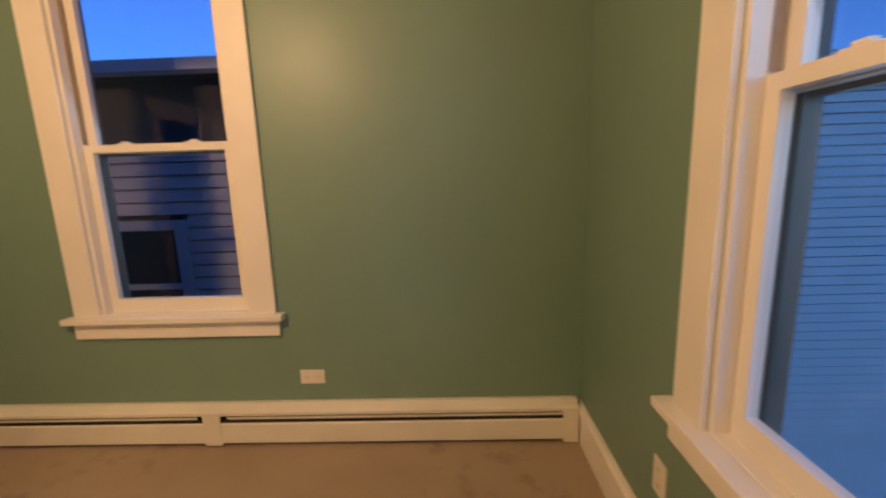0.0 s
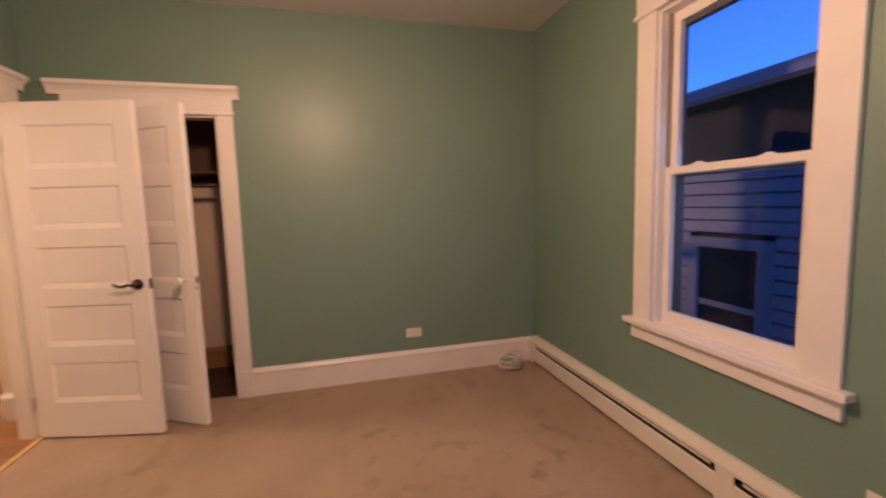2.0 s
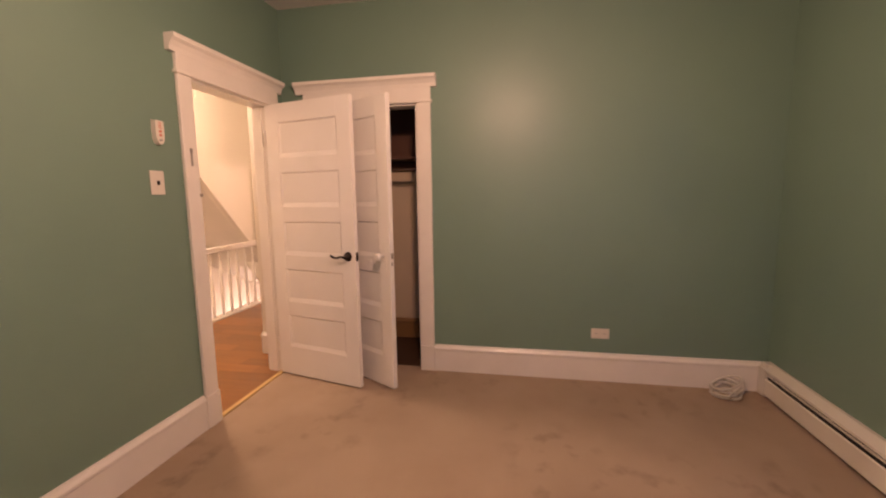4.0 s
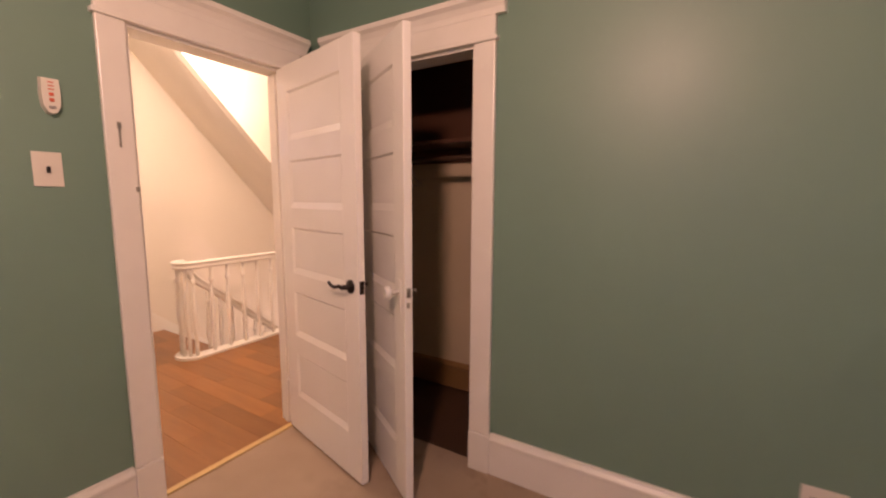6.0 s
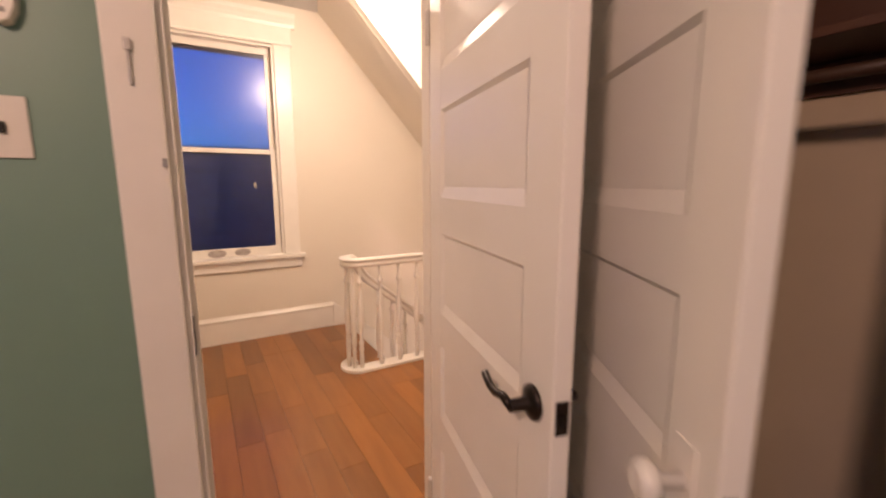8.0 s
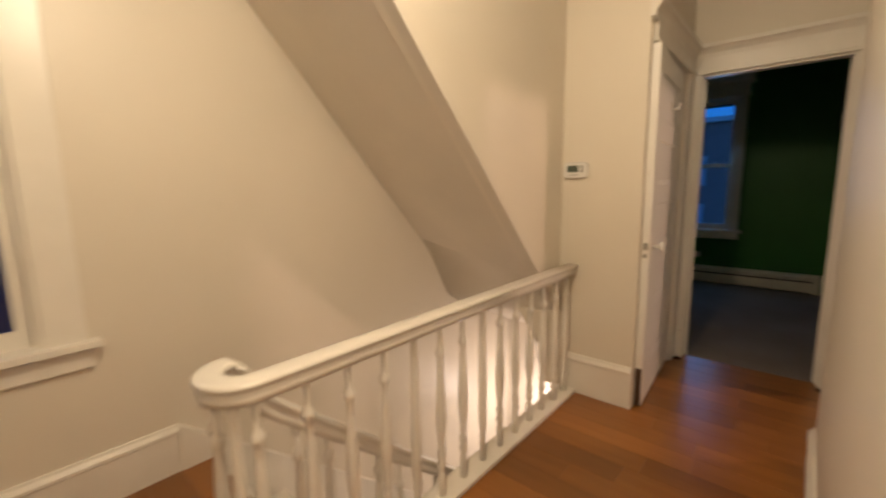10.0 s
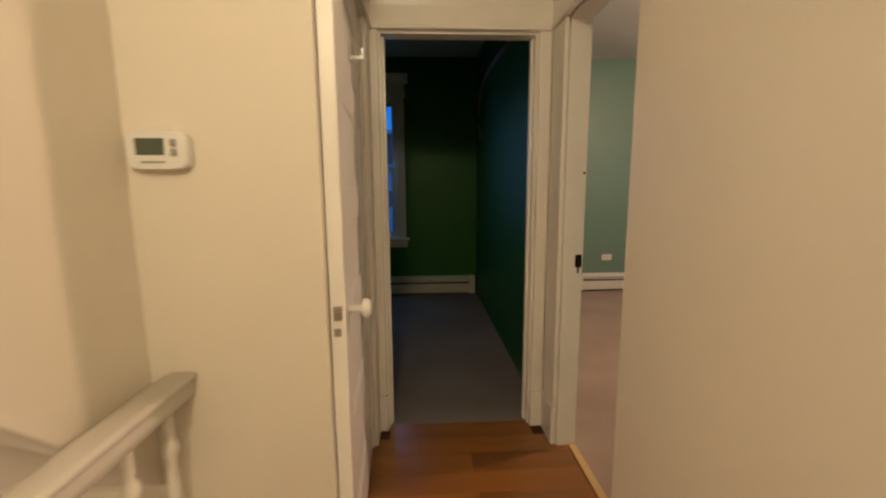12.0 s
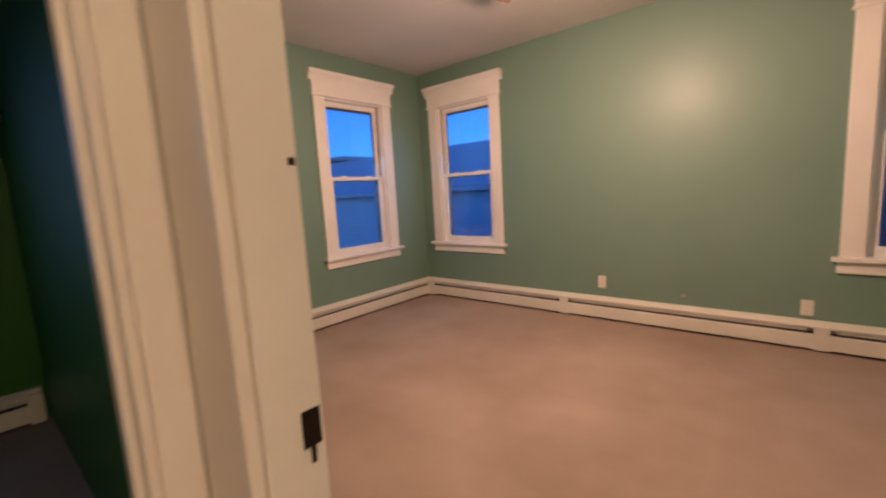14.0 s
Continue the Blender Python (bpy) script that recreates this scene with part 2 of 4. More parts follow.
def sweep(points, outline, closed_ends=True):
    """A moulding of outline (side, up) along a line of points."""
    bm = bmesh.new()
    rings = []
    n = len(points)
    for i, p in enumerate(points):
        d = (Vector(points[min(i + 1, n - 1)]) - Vector(points[max(i - 1, 0)])).normalized()
        side = d.cross(Vector((0, 0, 1))).normalized()
        up = side.cross(d)
        rings.append([bm.verts.new(Vector(p) + side * s + up * u) for s, u in outline])
    k = len(outline)
    for a, b in zip(rings, rings[1:]):
        for j in range(k):
            f = bm.faces.new((a[j], a[(j + 1) % k], b[(j + 1) % k], b[j]))
            f.smooth = True
    if closed_ends:
        bm.faces.new(rings[0][::-1])
        bm.faces.new(rings[-1])
    return bm


def tube(points, radius, segments=8):
    return sweep(points, [(radius * math.cos(2 * math.pi * i / segments), radius * math.sin(2 * math.pi * i / segments)) for i in range(segments)])


def wall(name, axis, a0, a1, b0, b1, z0, z1, openings, mats, label, category="wall"):
    """A wall across axis, from b0 to b1 thick, a0 to a1 long, with openings (a0, a1, z0, z1).
    mats: the low face, the high face, the rims."""
    bm = bmesh.new()
    ac = sorted({a0, a1, *[v for o in openings for v in o[:2]]})
    zc = sorted({z0, z1, *[v for o in openings for v in o[2:]]})
    solid = {}
    for i in range(len(ac) - 1):
        for j in range(len(zc) - 1):
            am, zm = (ac[i] + ac[i + 1]) / 2, (zc[j] + zc[j + 1]) / 2
            solid[i, j] = not any(o[0] < am < o[1] and o[2] < zm < o[3] for o in openings)
    cache = {}

    def v(a, b, z):
        key = (a, b, z)
        if key not in cache:
            cache[key] = bm.verts.new((b, a, z) if axis == "x" else (a, b, z))
        return cache[key]

    def quad(pts, mi):
        bm.faces.new([v(*p) for p in pts]).material_index = mi

    for (i, j), ok in solid.items():
        if not ok:
            continue
        p, q, r, s = ac[i], ac[i + 1], zc[j], zc[j + 1]
        quad([(p, b0, r), (q, b0, r), (q, b0, s), (p, b0, s)], 0)
        quad([(p, b1, r), (q, b1, r), (q, b1, s), (p, b1, s)], 1)
        for di, dj, pts in ((-1, 0, [(p, b0, r), (p, b1, r), (p, b1, s), (p, b0, s)]), (1, 0, [(q, b0, r), (q, b1, r), (q, b1, s), (q, b0, s)]),
                            (0, -1, [(p, b0, r), (q, b0, r), (q, b1, r), (p, b1, r)]), (0, 1, [(p, b0, s), (q, b0, s), (q, b1, s), (p, b1, s)])):
            if not solid.get((i + di, j + dj), False):
                quad(pts, 2)
    return structure(name, bm, mats, label, category)


def facing(direction, x, y):
    """Local x runs to the right along the wall as one looks at it, local y goes into the wall."""
    return {"n": pose(x, y, 0, 0, 0, 0), "w": pose(x, y, 0, 0, 0, 90), "s": pose(x, y, 0, 0, 0, 180), "e": pose(x, y, 0, 0, 0, 270)}[direction]


# ---- large structure ----
E_X, N_Y, W_X, S_Y = 3.79, 3.50, -5.965, -2.64
HALL_N = -0.373
THERM_X = -2.02
HALL_E = 1.31
STEP_X = -0.12
D4_X = -3.06
LINEN_Y = -1.172
ENCL_Y = -1.635
D3_Y = -0.25
D3_IN = -0.155
WZ0, WZ1 = 0.70, 2.34
DH = 2.04

W1 = (1.38, 2.145)
W2 = (1.75, 2.50)
W3A = (2.09, 2.855)
W3B = (-5.665, -4.90)
W3C = (-1.895, -1.13)
W4 = (-1.955, -1.19)
W5 = (0.27, 1.10)

wall("wall_north", "y", W_X - 0.16, E_X + 0.16, N_Y, N_Y + 0.16, -3.2, 3.1, [(*W1, WZ0, WZ1), (*W3B, WZ0, WZ1), (*W3C, WZ0, WZ1)],
     [GREEN, GREY_SIDING, TRIM], "sage green painted plaster wall with windows", "wall")
wall("wall_east", "x", S_Y - 0.16, N_Y, E_X, E_X + 0.16, -3.2, 3.1, [(*W2, WZ0, WZ1)], [GREEN, GREY_SIDING, TRIM], "sage green painted wall beside the corner", "wall")
wall("wall_bedroom_west", "x", 0.0, N_Y, -0.12, 0.0, 0, CEIL, [(0.285, 1.08, 0, DH)], [CLOSET, GREEN, TRIM], "sage green wall with a closet opening", "wall")
wall("wall_bedroom_south", "y", 0.06, E_X, -0.12, 0.0, 0, CEIL, [(0.20, 0.945, 0, DH)], [CREAM, GREEN, TRIM], "wall between bedroom and hall with a doorway", "wall")
wall("wall_bedroom_corner", "y", -0.12, 0.06, -0.12, 0.0, 0, CEIL, [], [CREAM, GREEN, CREAM], "sage green wall beside the doorway", "wall")
closet_south = wall("wall_closet_south", "y", -0.84, STEP_X, HALL_N, -0.12, 0, CEIL, [], [CREAM, CLOSET, CREAM], "cream hall wall stepping forward beside the doorway", "wall")
hall_north = wall("wall_hall_north", "y", THERM_X, -0.84, HALL_N, D3_IN, 0, CEIL, [], [CREAM, GREEN, CREAM], "plain cream painted hall wall ending in a corner", "wall")
wall("wall_closet_back", "x", -0.12, N_Y, -0.84, -0.72, 0, CEIL, [], [GREEN, CLOSET, CREAM], "closet back wall of tan plaster", "wall")
wall("wall_closet_end", "y", -0.72, -0.12, 1.5, 1.6, 0, CEIL, [], [CLOSET, CLOSET, CLOSET], "closet end wall of tan plaster", "wall")
wall("wall_front_room_south", "y", D4_X - 0.08, THERM_X, D3_Y, D3_IN, 0, CEIL, [(-2.865, -2.045, 0, DH)], [CREAM, GREEN, TRIM], "wall with the front room doorway", "wall")
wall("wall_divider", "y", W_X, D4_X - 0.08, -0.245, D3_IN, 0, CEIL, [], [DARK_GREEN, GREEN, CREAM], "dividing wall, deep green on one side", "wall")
wall("wall_hall_west", "x", S_Y, D3_Y, D4_X - 0.08, D4_X, -0.25, CEIL, [(-1.112, -0.335, -0.05, DH)], [DARK_GREEN, CREAM, TRIM], "wall at the hall's end with a dark doorway", "wall")
wall("wall_thermostat", "x", ENCL_Y - 0.09, LINEN_Y, THERM_X - 0.05, THERM_X, 0, CEIL, [], [CREAM, CREAM, CREAM], "narrow cream wall beside the stair", "wall")
wall("wall_stair_closet", "y", D4_X, THERM_X - 0.05, LINEN_Y - 0.10, LINEN_Y, 0, CEIL, [(-2.90, THERM_X - 0.05, 0, DH)], [CREAM, CREAM, TRIM], "cream wall round the attic stair door", "wall")
wall("wall_south", "y", D4_X - 0.08, E_X, S_Y - 0.16, S_Y, -3.2, 3.1, [(*W5, 0.725, 2.46)], [GREY_SIDING, CREAM, TRIM], "cream stairwell wall with a tall window", "wall")
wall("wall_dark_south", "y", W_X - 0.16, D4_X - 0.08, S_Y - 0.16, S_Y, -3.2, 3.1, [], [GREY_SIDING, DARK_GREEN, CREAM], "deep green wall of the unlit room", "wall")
wall("wall_west_front", "x", -0.20, N_Y, W_X - 0.16, W_X, -3.2, 3.1, [(*W3A, WZ0, WZ1)], [BRICK, GREEN, TRIM], "sage green front wall with a window", "wall")
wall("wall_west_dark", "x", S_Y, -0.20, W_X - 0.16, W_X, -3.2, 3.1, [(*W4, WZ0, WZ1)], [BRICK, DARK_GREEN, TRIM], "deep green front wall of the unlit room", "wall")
wall("wall_hall_east", "x", S_Y, -0.12, HALL_E, HALL_E + 0.12, 0, CEIL, [], [CREAM, CREAM, CREAM], "plain cream wall closing the hall", "wall")

# the hall's long wall runs a little out of square
for ob in (closet_south, hall_north):
    for v in ob.data.vertices:
        if abs(v.co.y - HALL_N) < 1e-4:
            v.co.y -= 0.0128 * (v.co.x - THERM_X)

# the underside and side of the attic stair
SLOPE0 = 0.505
NORTH_TOP = THERM_X + (CEIL - SLOPE0) / 1.048
structure("wall_attic_stair", prism([(THERM_X, SLOPE0 + 0.012), (NORTH_TOP - 0.01, CEIL), (THERM_X, CEIL)], ENCL_Y - 0.09, ENCL_Y, "y"), CREAM, "cream triangular wall enclosing the attic stair", "wall")
# the soffit rises a little towards the outer wall and rounds over into the lower hall's ceiling
bm = bmesh.new()
strips = []
for xn, zn, xs, zs in ((NORTH_TOP, CEIL, -0.11, CEIL), (-1.80, 0.734, -1.80, 0.93), (-1.88, 0.65, -1.88, 0.84), (-1.94, 0.587, -1.94, 0.755), (-1.99, 0.53, -1.99, 0.665), (-2.04, 0.47, -2.04, 0.565), (-2.10, 0.42, -2.10, 0.455), (-2.16, 0.39, -2.16, 0.405), (-2.30, 0.32, -2.30, 0.33), (-3.06, -0.03, -3.06, -0.03)):
    strips.append([bm.verts.new(p) for p in ((xn, ENCL_Y + 0.004, zn), (xs, S_Y, zs), (xs - 0.02, S_Y, zs + 0.012), (xn - 0.02, ENCL_Y + 0.004, zn + 0.012))])
for a, b in zip(strips, strips[1:]):
    for k in range(4):
        f = bm.faces.new((a[k], a[(k + 1) % 4], b[(k + 1) % 4], b[k]))
        f.smooth = k == 0 and a is not strips[0]
bm.faces.new(strips[0])
bm.faces.new(strips[-1][::-1])
structure("stair_soffit", bm, SOFFIT, "sloping painted underside of the attic stair", "ceiling")
# added triangle, its slanted edge shaped after a shadow edge on the far wall
structure("trim_shadow_gusset", prism([(-1.95, 0.48), (-1.60, 0.48), (-1.60, 0.02), (-1.56, 0.02)], THERM_X - 0.05, THERM_X - 0.004, "x"), CREAM, "triangular panel standing in for a shadow under the attic stair", "trim")

structure("ceiling_bedroom", boxes((-0.12, E_X, -0.20, N_Y, CEIL, CEIL + 0.12)), CEILING, "off-white painted bedroom ceiling", "ceiling")
structure("ceiling_front_room", boxes((W_X, -0.12, -0.20, N_Y, CEIL + 0.0, CEIL + 0.12)), CEILING, "off-white painted front room ceiling", "ceiling")
structure("ceiling_hall", boxes((D4_X - 0.06, E_X, S_Y, -0.20, CEIL, CEIL + 0.12)), CEILING, "off-white painted hall ceiling", "ceiling")
structure("ceiling_dark_room", boxes((W_X, D4_X - 0.06, S_Y, -0.20, CEIL, CEIL + 0.12)), CEILING, "ceiling of the unlit room", "ceiling")

structure("floor_bedroom", boxes((-0.04, E_X, 0.0, N_Y, -0.12, 0.0)), CARPET, "worn beige carpet with brown stains", "floor")
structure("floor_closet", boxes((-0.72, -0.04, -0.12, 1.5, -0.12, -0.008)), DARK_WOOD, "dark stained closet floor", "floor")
structure("floor_front_room", boxes((W_X, -0.84, -0.19, N_Y, -0.12, 0.0)), CLEAN_CARPET, "beige carpet of the front room", "floor")
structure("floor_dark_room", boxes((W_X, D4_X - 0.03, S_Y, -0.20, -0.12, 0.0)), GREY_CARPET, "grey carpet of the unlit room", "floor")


# ---- windows ----
def window(name, m, width, z0, z1, label, meet=0.5, frost=False, locks=True, casing=0.13):
    w = thing(name, None, label, "window", "", "structure", m)
    c = casing
    part("casing", boxes((-c, 0, -0.022, 0, z0, z1), bevel=0.004), TRIM, w)
    part("casing", boxes((width, width + c, -0.022, 0, z0, z1), bevel=0.004), TRIM, w)
    part("window_head", boxes((-c - 0.01, width + c + 0.01, -0.026, 0, z1, z1 + 0.15), bevel=0.004), TRIM, w)
    part("head_bead", boxes((-c - 0.02, width + c + 0.02, -0.036, 0, z1 - 0.002, z1 + 0.02), bevel=0.006), TRIM, w)
    crown = [(0, z1 + 0.14), (-0.028, z1 + 0.14), (-0.032, z1 + 0.165), (-0.045, z1 + 0.19), (-0.066, z1 + 0.215), (-0.066, z1 + 0.245), (0, z1 + 0.245)]
    part("crown", prism(crown, -c - 0.045, width + c + 0.045), TRIM, w)
    part("window_sill", boxes((-c - 0.04, width + c + 0.04, -0.062, -0.001, z0 - 0.028, z0 + 0.002), (0.0, width, -0.001, 0.10, z0 - 0.006, z0 + 0.004), bevel=0.004), TRIM, w)
    part("apron", boxes((-c - 0.01, width + c + 0.01, -0.024, 0, z0 - 0.115, z0 - 0.028), bevel=0.006), TRIM, w)
    part("jamb", boxes((0, 0.018, 0.0, 0.15, z0, z1)), TRIM, w)
    part("jamb", boxes((width - 0.018, width, 0.0, 0.15, z0, z1)), TRIM, w)
    part("jamb_head", boxes((0.018, width - 0.018, 0.0, 0.15, z1 - 0.018, z1)), TRIM, w)
    zm = z0 + (z1 - z0) * meet
    g = FROSTED if frost else GLASS

    def sash(nm, y0, y1, lo, hi, bottom, top, mat):
        l, r = 0.020, width - 0.020
        s = part(nm, boxes((l, l + 0.042, y0, y1, lo, hi), (r - 0.042, r, y0, y1, lo, hi), (l + 0.042, r - 0.042, y0, y1, lo, lo + bottom), (l + 0.042, r - 0.042, y0, y1, hi - top, hi)), mat, w)
        p = part("pane", boxes((l + 0.042, r - 0.042, (y0 + y1) / 2 - 0.002, (y0 + y1) / 2 + 0.002, lo + bottom, hi - top)), g, s)
        p.visible_shadow = False
        return s

    sash("upper_sash", 0.076, 0.106, zm - 0.02, z1 - 0.018, 0.036, 0.05, TRIM)
    low = sash("lower_sash", 0.042, 0.072, z0 + 0.004, zm + 0.02, 0.07, 0.036, TRIM)
    # jamb faces browner than the trim above the lower sash
    for a in (0.018, width - 0.0205):
        part("sash_track", boxes((a, a + 0.0025, 0.044, 0.070, zm + 0.026, z1 - 0.018)), TRACK, w, "brown sash channel")
    storm = [(0.018, 0.040, 0.108, 0.150, z0, z1 - 0.018), (width - 0.040, width - 0.018, 0.108, 0.150, z0, z1 - 0.018), (0.040, width - 0.040, 0.108, 0.150, z1 - 0.085, z1 - 0.018), (0.040, width - 0.040, 0.120, 0.150, zm - 0.030, zm + 0.004)]
    part("storm_frame", boxes(*storm), SASH_DARK, w, "dark metal storm window frame")
    if locks:
        for a in (0.28, 0.72):
            part("sash_lock", boxes((width * a - 0.035, width * a + 0.035, 0.046, 0.070, zm + 0.02, zm + 0.026), (width * a - 0.014, width * a + 0.02, 0.048, 0.066, zm + 0.026, zm + 0.034), bevel=0.002), TRIM, w, "painted sash lock")
    return w, low


window("window_1", facing("n", W1[0], N_Y), W1[1] - W1[0], WZ0, WZ1, "white double-hung window in a wide painted casing")
window("window_2", facing("e", E_X, W2[1]), W2[1] - W2[0], WZ0, WZ1, "white double-hung window facing the neighbour's siding")
window("window_3", facing("w", W_X, W3A[0]), W3A[1] - W3A[0], WZ0, WZ1, "white double-hung window beside the room's corner")
window("window_4", facing("n", W3B[0], N_Y), W3B[1] - W3B[0], WZ0, WZ1, "white double-hung window next to the corner")
window("window_5", facing("n", W3C[0], N_Y), W3C[1] - W3C[0], WZ0, WZ1, "white double-hung window above the heater")
window("window_6", facing("w", W_X, W4[0]), W4[1] - W4[0], WZ0, WZ1, "double-hung window in the unlit green room", casing=0.09)
w5, w5_low = window("window_7", facing("s", W5[1], S_Y), W5[1] - W5[0], 0.725, 2.46, "frosted stairwell window with peeling paint", meet=0.505, frost=True, locks=False)
wd = W5[1] - W5[0]
for a, r in ((0.40, 0.062), (0.63, 0.068)):
    bm = bmesh.new()
    lathe(bm, [(r, 0), (r * 0.97, 0.002)], 20, Matrix.Translation((wd * (1 - a), 0.0415, 0.762)) @ Matrix.Rotation(radians(90), 4, "X") @ Matrix.Diagonal((1.0, 0.48, 1, 1)))
    part("bare_patch", bm, PATCH, w5_low, "grey patch of bare wood")


part("sticker", boxes((W5[1] - 0.478, W5[1] - 0.456, 0.0546, 0.0549, 1.305, 1.345)), PATCH, w5_low, "pale sticker on the glass")


# ---- door casings and doors ----
def door_frame(name, m, width, depth, label, height=DH, casing=0.11, left=None, right=None, crown_left=None, crown_right=None, jambs=True, back=True, plinth=True, stops=True):
    """A doorway's trim; local x to the right, y into the wall."""
    f = thing(name, None, label, "door frame", "", "structure", m)
    l = casing if left is None else left
    r = casing if right is None else right
    cl = 0.045 if crown_left is None else crown_left
    cr = 0.045 if crown_right is None else crown_right

    def jack(a, b):
        part("casing", boxes((a, b, -0.022, 0, 0.20 if plinth else 0.0, height), bevel=0.005), TRIM, f)
        if plinth:
            part("plinth_block", boxes((a - 0.004, b + 0.004, -0.030, 0, 0, 0.20), bevel=0.004), TRIM, f)

    if l > 0:
        jack(-l, 0)
    if r > 0:
        jack(width, width + r)
    part("head_casing", boxes((-l, width + r, -0.024, 0, height, height + 0.115), bevel=0.004), TRIM, f)
    part("head_bead", boxes((-l - min(cl, 0.012), width + r + min(cr, 0.012), -0.034, 0, height - 0.002, height + 0.018), bevel=0.005), TRIM, f)
    z = height + 0.105
    prof = [(0, z), (-0.026, z), (-0.030, z + 0.025), (-0.044, z + 0.048), (-0.062, z + 0.062), (-0.062, z + 0.085), (0, z + 0.085)]
    part("crown", prism(prof, -l - cl, width + r + cr), TRIM, f)
    if jambs:
        part("jamb", boxes((0, 0.014, 0.0, depth, 0, height)), TRIM, f)
        part("jamb", boxes((width - 0.014, width, 0.0, depth, 0, height)), TRIM, f)
        part("jamb_head", boxes((0.014, width - 0.014, 0.0, depth, height - 0.014, height)), TRIM, f)
        if stops:
            part("stop", boxes((0.014, 0.026, 0.045, 0.08, 0, height - 0.014)), TRIM, f)
            part("stop", boxes((width - 0.026, width - 0.014, 0.045, 0.08, 0, height - 0.014)), TRIM, f)
    if back:
        part("casing", boxes((-casing, 0, depth, depth + 0.022, 0, height), bevel=0.005), TRIM, f)
        part("casing", boxes((width, width + casing, depth, depth + 0.022, 0, height), bevel=0.005), TRIM, f)
        part("head_casing", boxes((-casing, width + casing, depth, depth + 0.024, height, height + 0.115), bevel=0.004), TRIM, f)
        part("crown", prism([(depth - p, q) for p, q in prof], -casing - 0.03, width + casing + 0.03), TRIM, f)
    return f


# seen from the bedroom: the hall doorway is in the south wall, local x runs west
hall_frame = door_frame("door_frame_1", facing("s", 0.945, 0.0), 0.745, 0.12, "white painted casing of the hall doorway", left=0.10, right=0.10, crown_right=0.045)
closet_frame = door_frame("door_frame_2", facing("w", 0.0, 0.285), 0.795, 0.12, "white painted casing of the closet", left=0.10, right=0.105, back=False, crown_left=0.06)
d4_frame = door_frame("door_frame_3", facing("w", D4_X, -1.112), 0.777, 0.08, "white casing of the unlit room's doorway", left=0.058, right=0.062, crown_left=0.0, crown_right=0.0, back=False)
d3_frame = door_frame("door_frame_4", facing("n", -2.865, D3_Y), 0.820, D3_IN - D3_Y, "white casing of the front room doorway", left=0.165, right=0.024, crown_left=0.0, crown_right=0.0, back=False, stops=False)
attic_frame = door_frame("door_frame_5", facing("s", THERM_X - 0.05, LINEN_Y), 0.83, 0.10, "white casing of the attic stair door", left=0.0, right=0.135, crown_left=0.08, crown_right=0.0, back=False, plinth=False)

# strike plates
part("strike_plate", boxes((0.0135, 0.0165, 0.012, 0.045, 0.90, 1.00)), BRONZE, hall_frame, "dark strike plate")
part("strike_plate", boxes((0.0135, 0.0170, 0.058, 0.089, 0.920, 0.980), (0.0135, 0.0170, 0.069, 0.077, 0.892, 0.920)), BRONZE, d3_frame, "dark bronze strike plate")
part("hook", boxes((0.0135, 0.020, 0.080, 0.089, 1.355, 1.366), bevel=0.001), BRONZE, d3_frame, "small dark hook")
part("hook_and_eye", boxes((-0.060, -0.048, -0.032, -0.022, 1.62, 1.645), (-0.057, -0.051, -0.030, -0.022, 1.55, 1.625), bevel=0.001), STEEL, hall_frame, "small steel hook")
part("hook_eye", boxes((-0.012, -0.002, -0.034, -0.022, 1.375, 1.395), bevel=0.001), STEEL, hall_frame)


